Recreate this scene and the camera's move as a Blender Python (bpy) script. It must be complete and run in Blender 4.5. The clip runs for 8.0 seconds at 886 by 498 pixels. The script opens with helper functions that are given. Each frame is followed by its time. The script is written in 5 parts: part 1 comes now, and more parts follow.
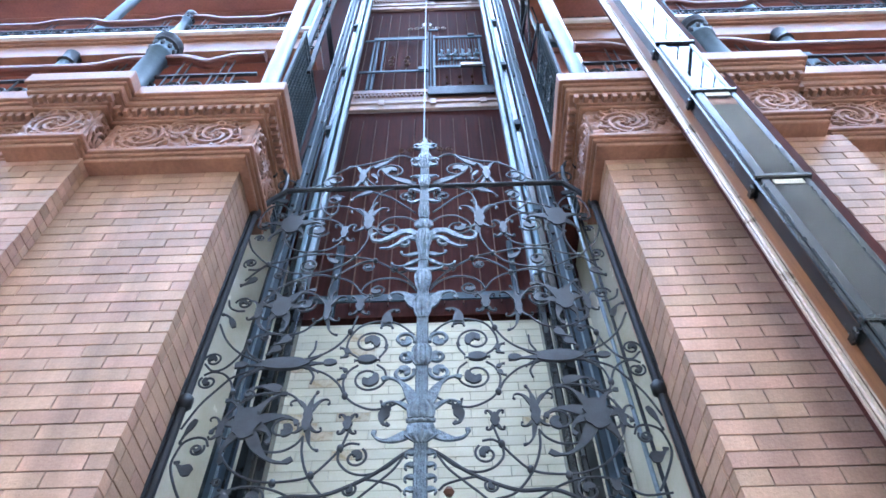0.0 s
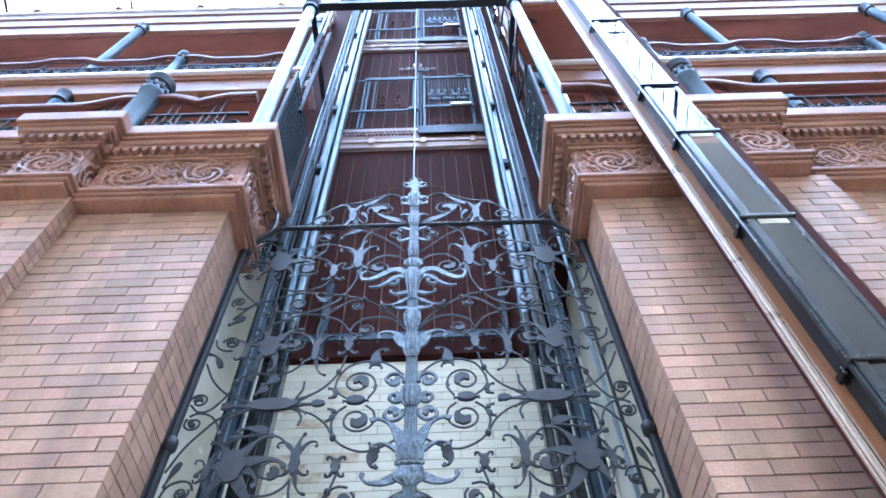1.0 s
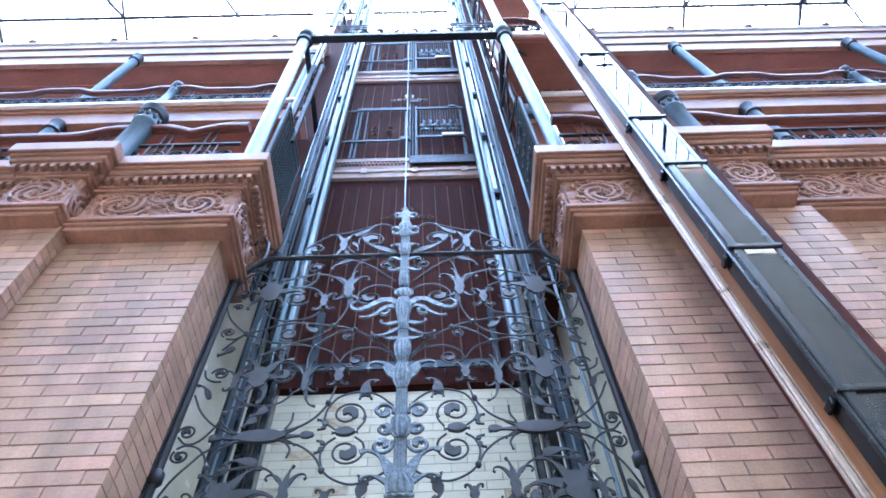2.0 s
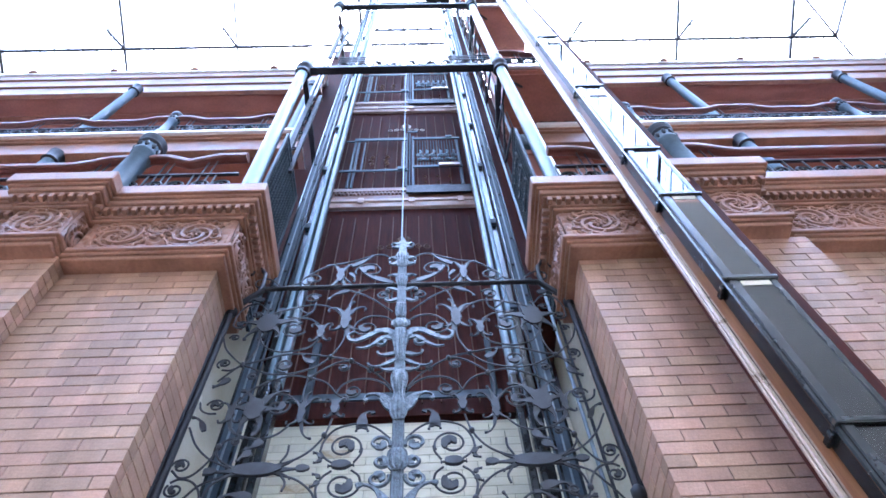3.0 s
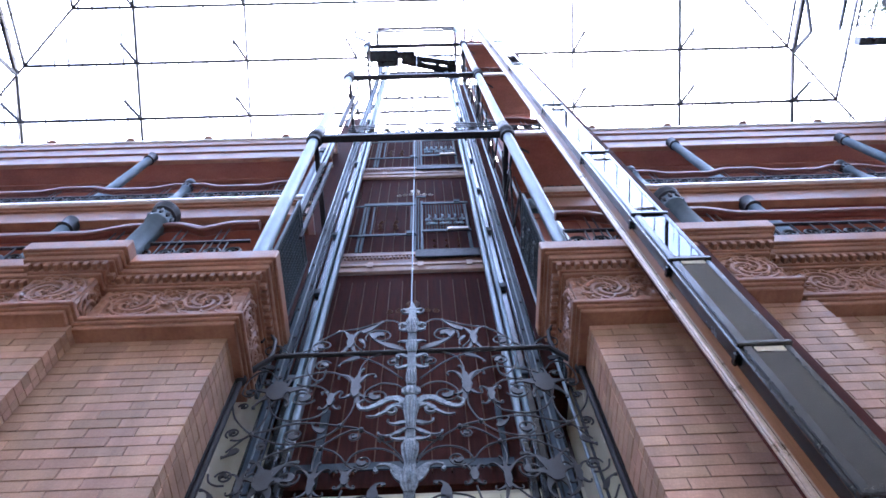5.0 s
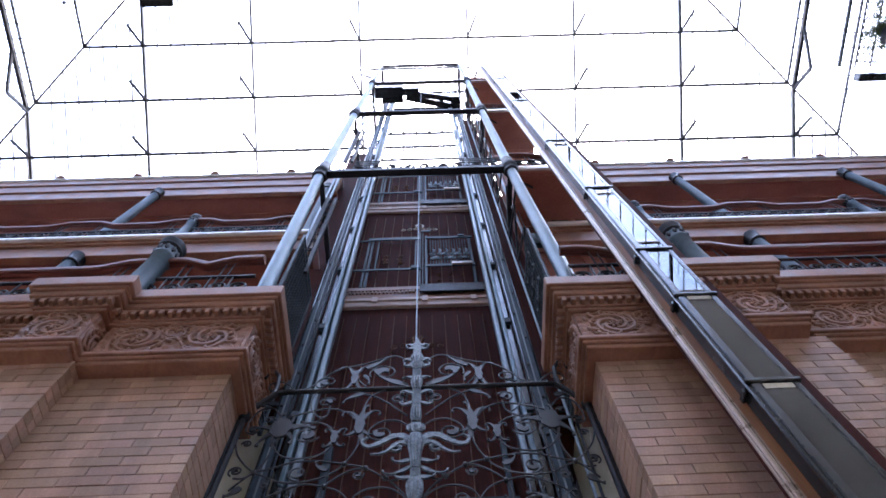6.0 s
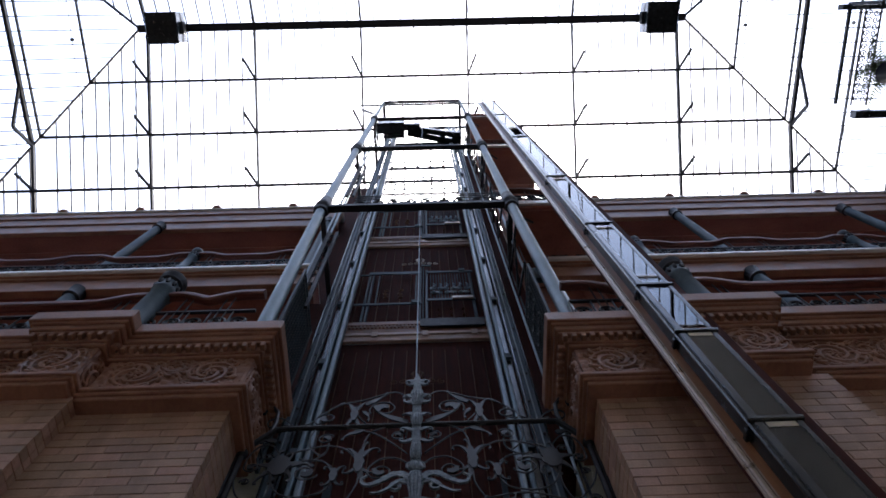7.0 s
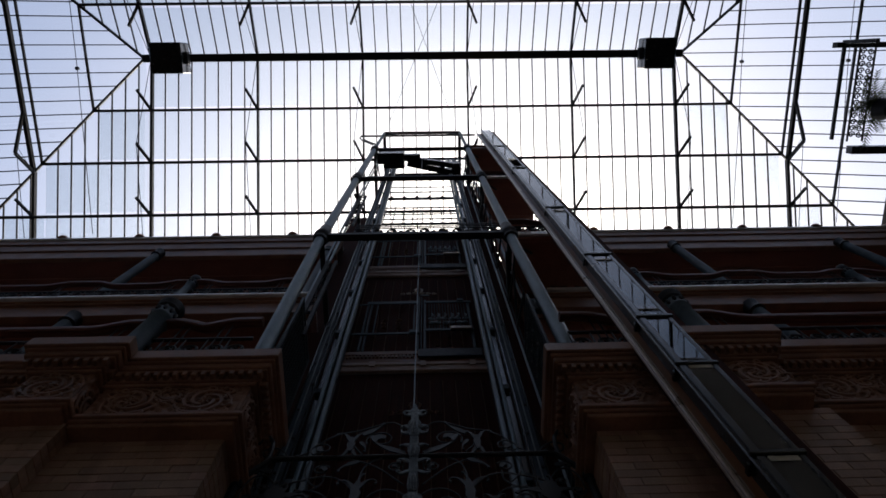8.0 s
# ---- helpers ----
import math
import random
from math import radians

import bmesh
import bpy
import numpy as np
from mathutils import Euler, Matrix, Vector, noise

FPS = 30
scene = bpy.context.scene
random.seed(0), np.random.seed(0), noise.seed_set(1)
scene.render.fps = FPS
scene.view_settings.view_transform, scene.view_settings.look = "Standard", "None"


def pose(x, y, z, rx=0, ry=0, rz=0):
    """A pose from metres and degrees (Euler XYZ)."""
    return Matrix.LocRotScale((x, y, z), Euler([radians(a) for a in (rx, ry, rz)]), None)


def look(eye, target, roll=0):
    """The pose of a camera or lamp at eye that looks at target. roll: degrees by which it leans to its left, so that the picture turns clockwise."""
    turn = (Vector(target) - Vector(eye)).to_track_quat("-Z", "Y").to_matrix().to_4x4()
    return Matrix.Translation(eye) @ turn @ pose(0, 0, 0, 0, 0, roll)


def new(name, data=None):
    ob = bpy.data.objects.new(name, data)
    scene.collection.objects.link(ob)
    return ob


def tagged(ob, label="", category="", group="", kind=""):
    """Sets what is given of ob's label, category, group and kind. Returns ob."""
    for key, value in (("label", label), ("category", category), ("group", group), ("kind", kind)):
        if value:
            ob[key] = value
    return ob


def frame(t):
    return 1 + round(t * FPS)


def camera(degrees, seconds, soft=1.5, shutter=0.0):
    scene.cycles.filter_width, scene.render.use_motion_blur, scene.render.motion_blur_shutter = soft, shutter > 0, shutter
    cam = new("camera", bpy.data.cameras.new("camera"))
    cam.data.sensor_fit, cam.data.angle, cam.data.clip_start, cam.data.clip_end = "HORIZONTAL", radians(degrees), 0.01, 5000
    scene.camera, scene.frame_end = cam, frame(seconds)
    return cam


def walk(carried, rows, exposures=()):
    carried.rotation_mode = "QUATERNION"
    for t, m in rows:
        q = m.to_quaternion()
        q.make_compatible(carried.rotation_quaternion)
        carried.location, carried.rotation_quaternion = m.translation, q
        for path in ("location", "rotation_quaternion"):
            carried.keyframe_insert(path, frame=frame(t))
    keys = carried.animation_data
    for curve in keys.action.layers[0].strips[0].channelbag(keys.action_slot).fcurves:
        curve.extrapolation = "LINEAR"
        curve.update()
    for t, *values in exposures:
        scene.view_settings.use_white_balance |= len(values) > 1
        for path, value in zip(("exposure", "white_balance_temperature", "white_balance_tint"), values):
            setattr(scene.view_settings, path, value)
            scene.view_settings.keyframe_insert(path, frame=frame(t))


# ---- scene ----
cam = camera(66.64, 8.0, soft=1.6)
PATH = [  # seconds, x, y, z, yaw, pitch, roll
    (0.0, 0.0000, 0.0002, 1.5004, 0.463, 53.092, -1.364),
    (0.5, 0.0015, -0.0122, 1.5008, -0.349, 54.655, -1.885),
    (1.0, 0.0059, -0.0134, 1.5026, -1.123, 56.144, -2.694),
    (1.5, 0.0149, -0.0192, 1.4991, -1.884, 57.379, -3.349),
    (3.0, 0.0104, -0.0368, 1.4946, -3.615, 60.955, -4.725),
    (3.5, 0.0089, -0.0481, 1.4932, -3.569, 62.225, -4.784),
    (4.0, 0.0047, -0.0520, 1.4939, -3.367, 63.535, -4.537),
    (4.5, 0.0037, -0.0575, 1.4917, -3.173, 64.888, -4.618),
    (6.0, -0.0038, -0.0714, 1.4916, -2.705, 69.178, -4.311),
    (6.5, -0.0043, -0.0768, 1.4884, -2.888, 70.671, -4.395),
    (7.0, -0.0040, -0.0838, 1.4868, -3.243, 72.042, -4.655),
    (7.5, -0.0088, -0.0751, 1.4876, -3.561, 73.349, -4.593),
    (8.0, -0.0105, -0.0745, 1.4866, -4.474, 74.617, -5.232),
]


def cam_pose(x, y, z, yaw, pitch, roll):
    """Yaw to the left from +y, pitch up, roll about the view."""
    m = Matrix.Rotation(radians(yaw), 4, "Z") @ Matrix.Rotation(radians(90 + pitch), 4, "X") @ Matrix.Rotation(radians(roll), 4, "Z")
    return Matrix.Translation((x, y, z)) @ m


EXPOSURES = [(0.0, 6.00, 5230, 4), (1.5, 5.92, 5060, 4), (3.0, 5.70, 5190, 11), (4.5, 5.20, 5440, 17), (5.8, 4.52, 5720, 16), (6.5, 3.64, 5970, 15), (7.0, 2.74, 6150, 12), (7.5, 1.32, 6400, 10), (8.0, 0.52, 6500, 10)]
walk(cam, [(r[0], cam_pose(*r[1:])) for r in PATH], EXPOSURES)

# ---- light ----
SUN_EL, SUN_AZ = 64.0, 12.0      # the sun stands beyond the facade, high
world = bpy.data.worlds.new("sky")
scene.world = world
world.use_nodes = True
wn = world.node_tree
sky = wn.nodes.new("ShaderNodeTexSky")
sky.sky_type = "NISHITA"
sky.sun_disc = False
sky.sun_elevation = radians(SUN_EL)
sky.sun_rotation = radians(SUN_AZ)
sky.air_density, sky.dust_density, sky.ozone_density = 1.0, 4.5, 1.0
wn.nodes["Background"].inputs["Strength"].default_value = 0.15
wn.links.new(sky.outputs["Color"], wn.nodes["Background"].inputs["Color"])
sun_data = bpy.data.lights.new("sun", "SUN")
sun_data.energy, sun_data.angle, sun_data.color = 0.5, radians(12.0), (1.0, 0.97, 0.92)
sun = new("sun", sun_data)
_d = Vector((math.sin(radians(SUN_AZ)) * math.cos(radians(SUN_EL)), math.cos(radians(SUN_AZ)) * math.cos(radians(SUN_EL)), math.sin(radians(SUN_EL))))
sun.matrix_world = look(_d * 60, (0, 0, 0))


# ---- materials ----
def material(name, build):
    m = bpy.data.materials.new(name)
    m.use_nodes = True
    t = m.node_tree
    build(t, t.nodes["Principled BSDF"])
    return m


def node(t, kind, **inputs):
    n = t.nodes.new(kind)
    for k, v in inputs.items():
        n.inputs[k.replace("_", " ")].default_value = v
    return n


def surface(name, c0, c1, scale=6.0, rough=(0.5, 0.8), metallic=0.0, bump=0.1, fine=60.0, stretch=(1, 1, 1), vary=0.0, spec=0.5, coat=0.0, streak=None):
    """A two-scale surface: broad stains between two colours, fine grain in bump and roughness, a shift of value for each object."""
    def build(t, b):
        co = t.nodes.new("ShaderNodeTexCoord")
        mp = t.nodes.new("ShaderNodeMapping")
        mp.inputs["Scale"].default_value = stretch
        t.links.new(co.outputs["Object"], mp.inputs["Vector"])
        n1 = node(t, "ShaderNodeTexNoise", Scale=scale, Detail=5.0, Roughness=0.6)
        n2 = node(t, "ShaderNodeTexNoise", Scale=fine, Detail=4.0, Roughness=0.65)
        for n in (n1, n2):
            t.links.new(mp.outputs["Vector"], n.inputs["Vector"])
        ramp = t.nodes.new("ShaderNodeValToRGB")
        ramp.color_ramp.elements[0].position, ramp.color_ramp.elements[0].color = 0.32, (*c0, 1)
        ramp.color_ramp.elements[1].position, ramp.color_ramp.elements[1].color = 0.68, (*c1, 1)
        t.links.new(n1.outputs["Fac"], ramp.inputs["Fac"])
        grain = t.nodes.new("ShaderNodeMix")
        grain.data_type, grain.blend_type = "RGBA", "OVERLAY"
        grain.inputs[0].default_value = 0.35
        t.links.new(ramp.outputs["Color"], grain.inputs[6])
        gr = t.nodes.new("ShaderNodeMapRange")
        gr.inputs[1].default_value, gr.inputs[2].default_value, gr.inputs[3].default_value, gr.inputs[4].default_value = 0.3, 0.7, 0.3, 0.7
        t.links.new(n2.outputs["Fac"], gr.inputs[0])
        t.links.new(gr.outputs[0], grain.inputs[7])
        out = grain.outputs[2]
        if vary:
            info = t.nodes.new("ShaderNodeObjectInfo")
            hsv = t.nodes.new("ShaderNodeHueSaturation")
            vr = t.nodes.new("ShaderNodeMapRange")
            vr.inputs[3].default_value, vr.inputs[4].default_value = 1 - vary, 1 + vary
            t.links.new(info.outputs["Random"], vr.inputs[0])
            t.links.new(vr.outputs[0], hsv.inputs["Value"])
            mul = node(t, "ShaderNodeMath")
            mul.operation = "MULTIPLY"
            mul.inputs[1].default_value = 37.7
            t.links.new(info.outputs["Random"], mul.inputs[0])
            fr = t.nodes.new("ShaderNodeMath")
            fr.operation = "FRACT"
            t.links.new(mul.outputs[0], fr.inputs[0])
            hr = t.nodes.new("ShaderNodeMapRange")
            hr.inputs[3].default_value, hr.inputs[4].default_value = 0.5 - vary * 0.05, 0.5 + vary * 0.05
            t.links.new(fr.outputs[0], hr.inputs[0])
            t.links.new(hr.outputs[0], hsv.inputs["Hue"])
            t.links.new(out, hsv.inputs["Color"])
            out = hsv.outputs["Color"]
        if streak:
            geo = t.nodes.new("ShaderNodeNewGeometry")
            mp2 = t.nodes.new("ShaderNodeMapping")
            mp2.inputs["Scale"].default_value = streak
            t.links.new(geo.outputs["Position"], mp2.inputs["Vector"])
            n3 = node(t, "ShaderNodeTexNoise", Scale=1.0, Detail=4.0, Roughness=0.6)
            t.links.new(mp2.outputs["Vector"], n3.inputs["Vector"])
            sr = t.nodes.new("ShaderNodeMapRange")
            sr.inputs[1].default_value, sr.inputs[2].default_value, sr.inputs[3].default_value, sr.inputs[4].default_value = 0.3, 0.72, 0.78, 1.2
            t.links.new(n3.outputs["Fac"], sr.inputs[0])
            hs = t.nodes.new("ShaderNodeHueSaturation")
            t.links.new(sr.outputs[0], hs.inputs["Value"])
            t.links.new(out, hs.inputs["Color"])
            out = hs.outputs["Color"]
        t.links.new(out, b.inputs["Base Color"])
        rr = t.nodes.new("ShaderNodeMapRange")
        rr.inputs[1].default_value, rr.inputs[2].default_value = 0.3, 0.7
        rr.inputs[3].default_value, rr.inputs[4].default_value = rough
        t.links.new(n1.outputs["Fac"], rr.inputs[0])
        t.links.new(rr.outputs[0], b.inputs["Roughness"])
        bp = node(t, "ShaderNodeBump", Strength=bump, Distance=0.01)
        t.links.new(n2.outputs["Fac"], bp.inputs["Height"])
        t.links.new(bp.outputs["Normal"], b.inputs["Normal"])
        b.inputs["Metallic"].default_value = metallic
        b.inputs["Specular IOR Level"].default_value = spec
        b.inputs["Coat Weight"].default_value = coat
        b.inputs["Coat Roughness"].default_value = 0.15
    return material(name, build)


def glass_build(t, b):
    """A clear pane: light goes straight through, the surface mirrors by angle."""
    out = t.nodes["Material Output"]
    tr = t.nodes.new("ShaderNodeBsdfTransparent")
    tr.inputs["Color"].default_value = (0.93, 0.96, 0.97, 1)
    gl = t.nodes.new("ShaderNodeBsdfGlossy")
    gl.inputs["Roughness"].default_value = 0.02
    fr = node(t, "ShaderNodeFresnel", IOR=1.7)
    mx = t.nodes.new("ShaderNodeMixShader")
    t.links.new(fr.outputs[0], mx.inputs[0])
    t.links.new(tr.outputs[0], mx.inputs[1])
    t.links.new(gl.outputs[0], mx.inputs[2])
    t.links.new(mx.outputs[0], out.inputs["Surface"])


BRICK = surface("tan_brick", (0.35, 0.212, 0.138), (0.45, 0.288, 0.195), 5, (0.4, 0.65), bump=0.3, fine=90, vary=0.17, streak=(7.0, 7.0, 0.8))
MORTAR = surface("mortar", (0.085, 0.06, 0.045), (0.13, 0.095, 0.07), 12, (0.8, 0.95), bump=0.3)
# Kept dark so the added closing walls and ceiling bounce little light.
PLAINWALL = surface("low_bounce_plaster", (0.12, 0.10, 0.085), (0.17, 0.14, 0.12), 0.8, (0.7, 0.9), bump=0.1, fine=20)
TERRA = surface("terracotta", (0.23, 0.109, 0.064), (0.325, 0.168, 0.104), 5, (0.4, 0.65), bump=0.25, fine=45, streak=(3.0, 3.0, 2.0))
SOFFIT = surface("painted_soffit", (0.25, 0.088, 0.058), (0.31, 0.118, 0.08), 1.6, (0.45, 0.7), bump=0.06, fine=30, streak=(1.2, 2.5, 2.5))
MARBLE = surface("white_marble", (0.62, 0.60, 0.58), (0.8, 0.78, 0.76), 4, (0.2, 0.4), bump=0.03)
GATEIRON = surface("wrought_gate_iron", (0.014, 0.016, 0.019), (0.034, 0.038, 0.044), 18, (0.32, 0.52), spec=0.42, metallic=0.1, bump=0.12, fine=120)
IRON = surface("black_iron", (0.006, 0.007, 0.009), (0.017, 0.018, 0.022), 18, (0.45, 0.7), spec=0.35, metallic=0.0, bump=0.15, fine=120)
BRONZE = surface("blue_grey_iron", (0.075, 0.125, 0.15), (0.135, 0.20, 0.23), 7, (0.38, 0.6), streak=(9.0, 9.0, 1.5), metallic=0.25, bump=0.1, fine=90)
GALLERYIRON = surface("slate_blue_iron", (0.045, 0.078, 0.10), (0.085, 0.13, 0.16), 7, (0.5, 0.72), bump=0.1, fine=90, spec=0.35, streak=(9.0, 9.0, 1.5))
STEEL = surface("pale_steel", (0.15, 0.19, 0.215), (0.24, 0.285, 0.31), 9, (0.38, 0.6), metallic=0.45, bump=0.08, streak=(12.0, 12.0, 1.2))
CHASED = surface("chased_grey_iron", (0.030, 0.042, 0.05), (0.20, 0.235, 0.255), 34, (0.35, 0.65), metallic=0.4, bump=0.8, fine=80)
DOORIRON = surface("dark_door_iron", (0.022, 0.034, 0.042), (0.055, 0.078, 0.094), 10, (0.45, 0.65), spec=0.3, metallic=0.1, bump=0.1)
GUIDEIRON = surface("dark_slate_iron", (0.016, 0.028, 0.040), (0.042, 0.066, 0.088), 8, (0.5, 0.7), spec=0.3, bump=0.12)
SOUTHWALL = surface("dark_stand_in_wall", (0.055, 0.06, 0.065), (0.085, 0.09, 0.096), 0.8, (0.7, 0.9), bump=0.1, fine=20)
GILT = surface("dull_gilt", (0.10, 0.05, 0.032), (0.17, 0.088, 0.055), 12, (0.6, 0.8), spec=0.15)
WOOD = surface("varnished_oak", (0.24, 0.10, 0.04), (0.34, 0.155, 0.065), 4, (0.35, 0.5), bump=0.1, fine=50, stretch=(14, 14, 0.8), coat=0.08)
RAILWOOD = surface("mahogany_rail", (0.10, 0.038, 0.028), (0.16, 0.062, 0.045), 4, (0.42, 0.58), bump=0.05, stretch=(1, 10, 10), spec=0.3)
DOORWOOD = surface("dark_mahogany", (0.046, 0.0145, 0.0115), (0.078, 0.024, 0.0185), 3, (0.75, 0.9), bump=0.08, fine=40, stretch=(10, 10, 0.7), spec=0.08)
CREAM = surface("cream_stone", (0.46, 0.33, 0.26), (0.60, 0.46, 0.38), 6, (0.5, 0.7), bump=0.1)
GLAZED = surface("white_glazed_brick", (0.72, 0.68, 0.51), (0.83, 0.80, 0.66), 2.5, (0.12, 0.3), bump=0.05, vary=0.05)
STAINED = surface("yellowed_glazed_brick", (0.44, 0.32, 0.17), (0.74, 0.69, 0.52), 13, (0.2, 0.4), bump=0.05, vary=0.08)
GROUT = surface("pale_grout", (0.56, 0.54, 0.43), (0.66, 0.64, 0.52), 9, (0.8, 0.95))
FLOORTILE = surface("floor_tile", (0.14, 0.115, 0.098), (0.20, 0.165, 0.14), 1.5, (0.25, 0.45), bump=0.05)
LEAF = surface("palm_leaf", (0.045, 0.075, 0.02), (0.10, 0.13, 0.05), 7, (0.4, 0.6))
DARKPAINT = surface("dark_green_black_paint", (0.010, 0.013, 0.014), (0.022, 0.027, 0.028), 8, (0.14, 0.28), bump=0.0)
SHEENTRIM = surface("pale_sheen_trim", (0.36, 0.27, 0.20), (0.48, 0.38, 0.30), 8, (0.25, 0.4), metallic=0.35)
PAPER = surface("cream_card", (0.6, 0.58, 0.48), (0.7, 0.68, 0.6), 8, (0.6, 0.8))
GLASS = material("clear_glass", glass_build)


# ---- mesh helpers ----
def mesh_from(bm, name, mat, smooth=False):
    me = bpy.data.meshes.new(name)
    bm.normal_update()
    bm.to_mesh(me)
    bm.free()
    me.materials.append(mat)
    if smooth:
        for p in me.polygons:
            p.use_smooth = True
        me.set_sharp_from_angle(angle=radians(40))
    return me


def part(name, bm, mat, parent, label="", smooth=False):
    ob = new(name, mesh_from(bm, name, mat, smooth))
    ob.parent = parent
    if parent is not None and parent.type == "MESH":
        ob.matrix_parent_inverse = parent.matrix_basis.inverted()
    return tagged(ob, label)


def thing(name, label, category, group="", kind="", at=(0, 0, 0)):
    ob = new(name)
    ob.empty_display_size = 0.2
    ob.location = at
    return tagged(ob, label, category, group, kind)


def solid(name, bm, mat, label, category="", kind="structure", smooth=False, group=""):
    return tagged(new(name, mesh_from(bm, name, mat, smooth)), label, category or name.split("_")[0], group, kind)


def box(bm, x0, x1, y0, y1, z0, z1, bevel=0.0):
    vs = [bm.verts.new((x, y, z)) for x in (x0, x1) for y in (y0, y1) for z in (z0, z1)]
    q = [(0, 1, 3, 2), (4, 6, 7, 5), (0, 4, 5, 1), (2, 3, 7, 6), (0, 2, 6, 4), (1, 5, 7, 3)]
    fs = [bm.faces.new([vs[i] for i in f]) for f in q]
    if bevel:
        es = list({e for f in fs for e in f.edges})
        bmesh.ops.bevel(bm, geom=es, offset=bevel, segments=1, affect="EDGES")
    return bm


def boxes(*rows, bevel=0.0):
    bm = bmesh.new()
    for r in rows:
        box(bm, *r, bevel=bevel)
    return bm


def tube(bm, pts, r, seg=8, caps=True):
    """A round bar along points; r a number or one radius a point."""
    pts = [Vector(p) for p in pts]
    n = len(pts)
    rs = r if isinstance(r, (list, tuple)) else [r] * n
    rings, up = [], None
    for i, p in enumerate(pts):
        d = (pts[min(i + 1, n - 1)] - pts[max(i - 1, 0)]).normalized()
        if up is None:
            up = d.cross(Vector((0, 1, 0)))
            if up.length < 0.1:
                up = d.cross(Vector((1, 0, 0)))
        up = (up - d * up.dot(d)).normalized()
        side = d.cross(up)
        rings.append([bm.verts.new(p + (up * math.cos(a) + side * math.sin(a)) * rs[i]) for a in [2 * math.pi * k / seg for k in range(seg)]])
    for a, b in zip(rings, rings[1:]):
        for k in range(seg):
            bm.faces.new((a[k], a[(k + 1) % seg], b[(k + 1) % seg], b[k]))
    if caps:
        bm.faces.new(rings[0][::-1])
        bm.faces.new(rings[-1])
    return bm


def lathe(bm, x, y, profile, seg=16):
    """A turned upright from (radius, z) pairs."""
    rings = [[bm.verts.new((x + r * math.cos(2 * math.pi * k / seg), y + r * math.sin(2 * math.pi * k / seg), z)) for k in range(seg)] for r, z in profile]
    for a, b in zip(rings, rings[1:]):
        for k in range(seg):
            bm.faces.new((a[k], a[(k + 1) % seg], b[(k + 1) % seg], b[k]))
    bm.faces.new(rings[0][::-1])
    bm.faces.new(rings[-1])
    return bm


def scroll_pts(cx, cz, r, a0, turns, hand, n=26, inner=0.18):
    out = []
    for i in range(n + 1):
        t = i / n
        rr = r * (1 - t * (1 - inner))
        a = radians(a0) + hand * t * turns * 2 * math.pi
        out.append((cx + rr * math.cos(a), cz + rr * math.sin(a)))
    return out


def beam(bm, p0, p1, w, h):
    """A square bar between two points; h is measured near to upright."""
    p0, p1 = Vector(p0), Vector(p1)
    d = (p1 - p0).normalized()
    s = d.cross(Vector((0, 0, 1)))
    s = s.normalized() if s.length > 1e-3 else Vector((1, 0, 0))
    u = s.cross(d)
    vs = [bm.verts.new(p + s * a * w / 2 + u * b * h / 2) for p in (p0, p1) for a, b in ((-1, -1), (1, -1), (1, 1), (-1, 1))]
    for k in range(4):
        bm.faces.new((vs[k], vs[(k + 1) % 4], vs[4 + (k + 1) % 4], vs[4 + k]))
    bm.faces.new(vs[3::-1])
    bm.faces.new(vs[4:])
    return bm


def plate(bm, outline, y, thick):
    """A flat cut plate in an upright plane: outline of (x, z), front face towards the camera."""
    a = [bm.verts.new((x, y - thick / 2, z)) for x, z in outline]
    b = [bm.verts.new((x, y + thick / 2, z)) for x, z in outline]
    n = len(a)
    bm.faces.new(a)
    bm.faces.new(b[::-1])
    for k in range(n):
        bm.faces.new((a[k], b[k], b[(k + 1) % n], a[(k + 1) % n]))
    return bm


# ---- levels and main lines of the plan ----
OPEN_L, OPEN_R = -1.09, 0.855    # faces of the bay's reveals
Y_PIER, Y_PIL = 1.80, 1.70       # faces of the brickwork
CAP_TOP, CAP_LOW = 5.35, 4.66
L2, L3 = 5.45, 9.45
COURSE, BRICK_L = 0.0622, 0.215
Y_BACK = 3.65                    # face of the landing doors
FAR = 15.0

# ---- the shell ----
solid("floor", boxes((-FAR, FAR, -9.0, 8.0, -0.2, 0.0)), FLOORTILE, "plain brown tiled floor of the court", "floor")
# Unseen wall; its dark grey dims the chute's reflections and the bounced light.
solid("wall_south", boxes((-FAR, FAR, -7.50, -7.17, 0, 22.79)), SOUTHWALL, "plain dark grey stand-in wall closing the court, out of view", "wall")
solid("wall_west", boxes((-FAR - 0.3, -FAR, -9.3, 8.3, 0, 22.9)), PLAINWALL, "plain unseen end wall of the court, darkened against bounced light", "wall")
solid("wall_east", boxes((FAR, FAR + 0.3, -9.3, 8.3, 0, 22.9)), PLAINWALL, "plain unseen end wall of the court, darkened against bounced light", "wall")
solid("wall_north", boxes((-FAR, FAR, 6.9, 7.2, 0, 22.9)), PLAINWALL, "plain unseen wall behind the galleries, darkened against bounced light", "wall")

# ground storey walling beyond the pilasters, and below the modelled brick courses
Z_BR = 2.30
solid("wall_arcade_west", boxes((-FAR, -2.36, Y_PIER, 2.3, 0, 4.7)), BRICK, "tan brick wall below the gallery", "wall")
solid("wall_arcade_east", boxes((2.62, FAR, Y_PIER, 2.3, 0, 4.7)), BRICK, "tan brick wall below the gallery", "wall")


def brick_mesh(l, d=0.06, h=COURSE - 0.005):
    bm = bmesh.new()
    box(bm, -l / 2, l / 2, 0, d, 0, h, bevel=0.0012)
    return mesh_from(bm, "brick", BRICK)


BRICKS = {}


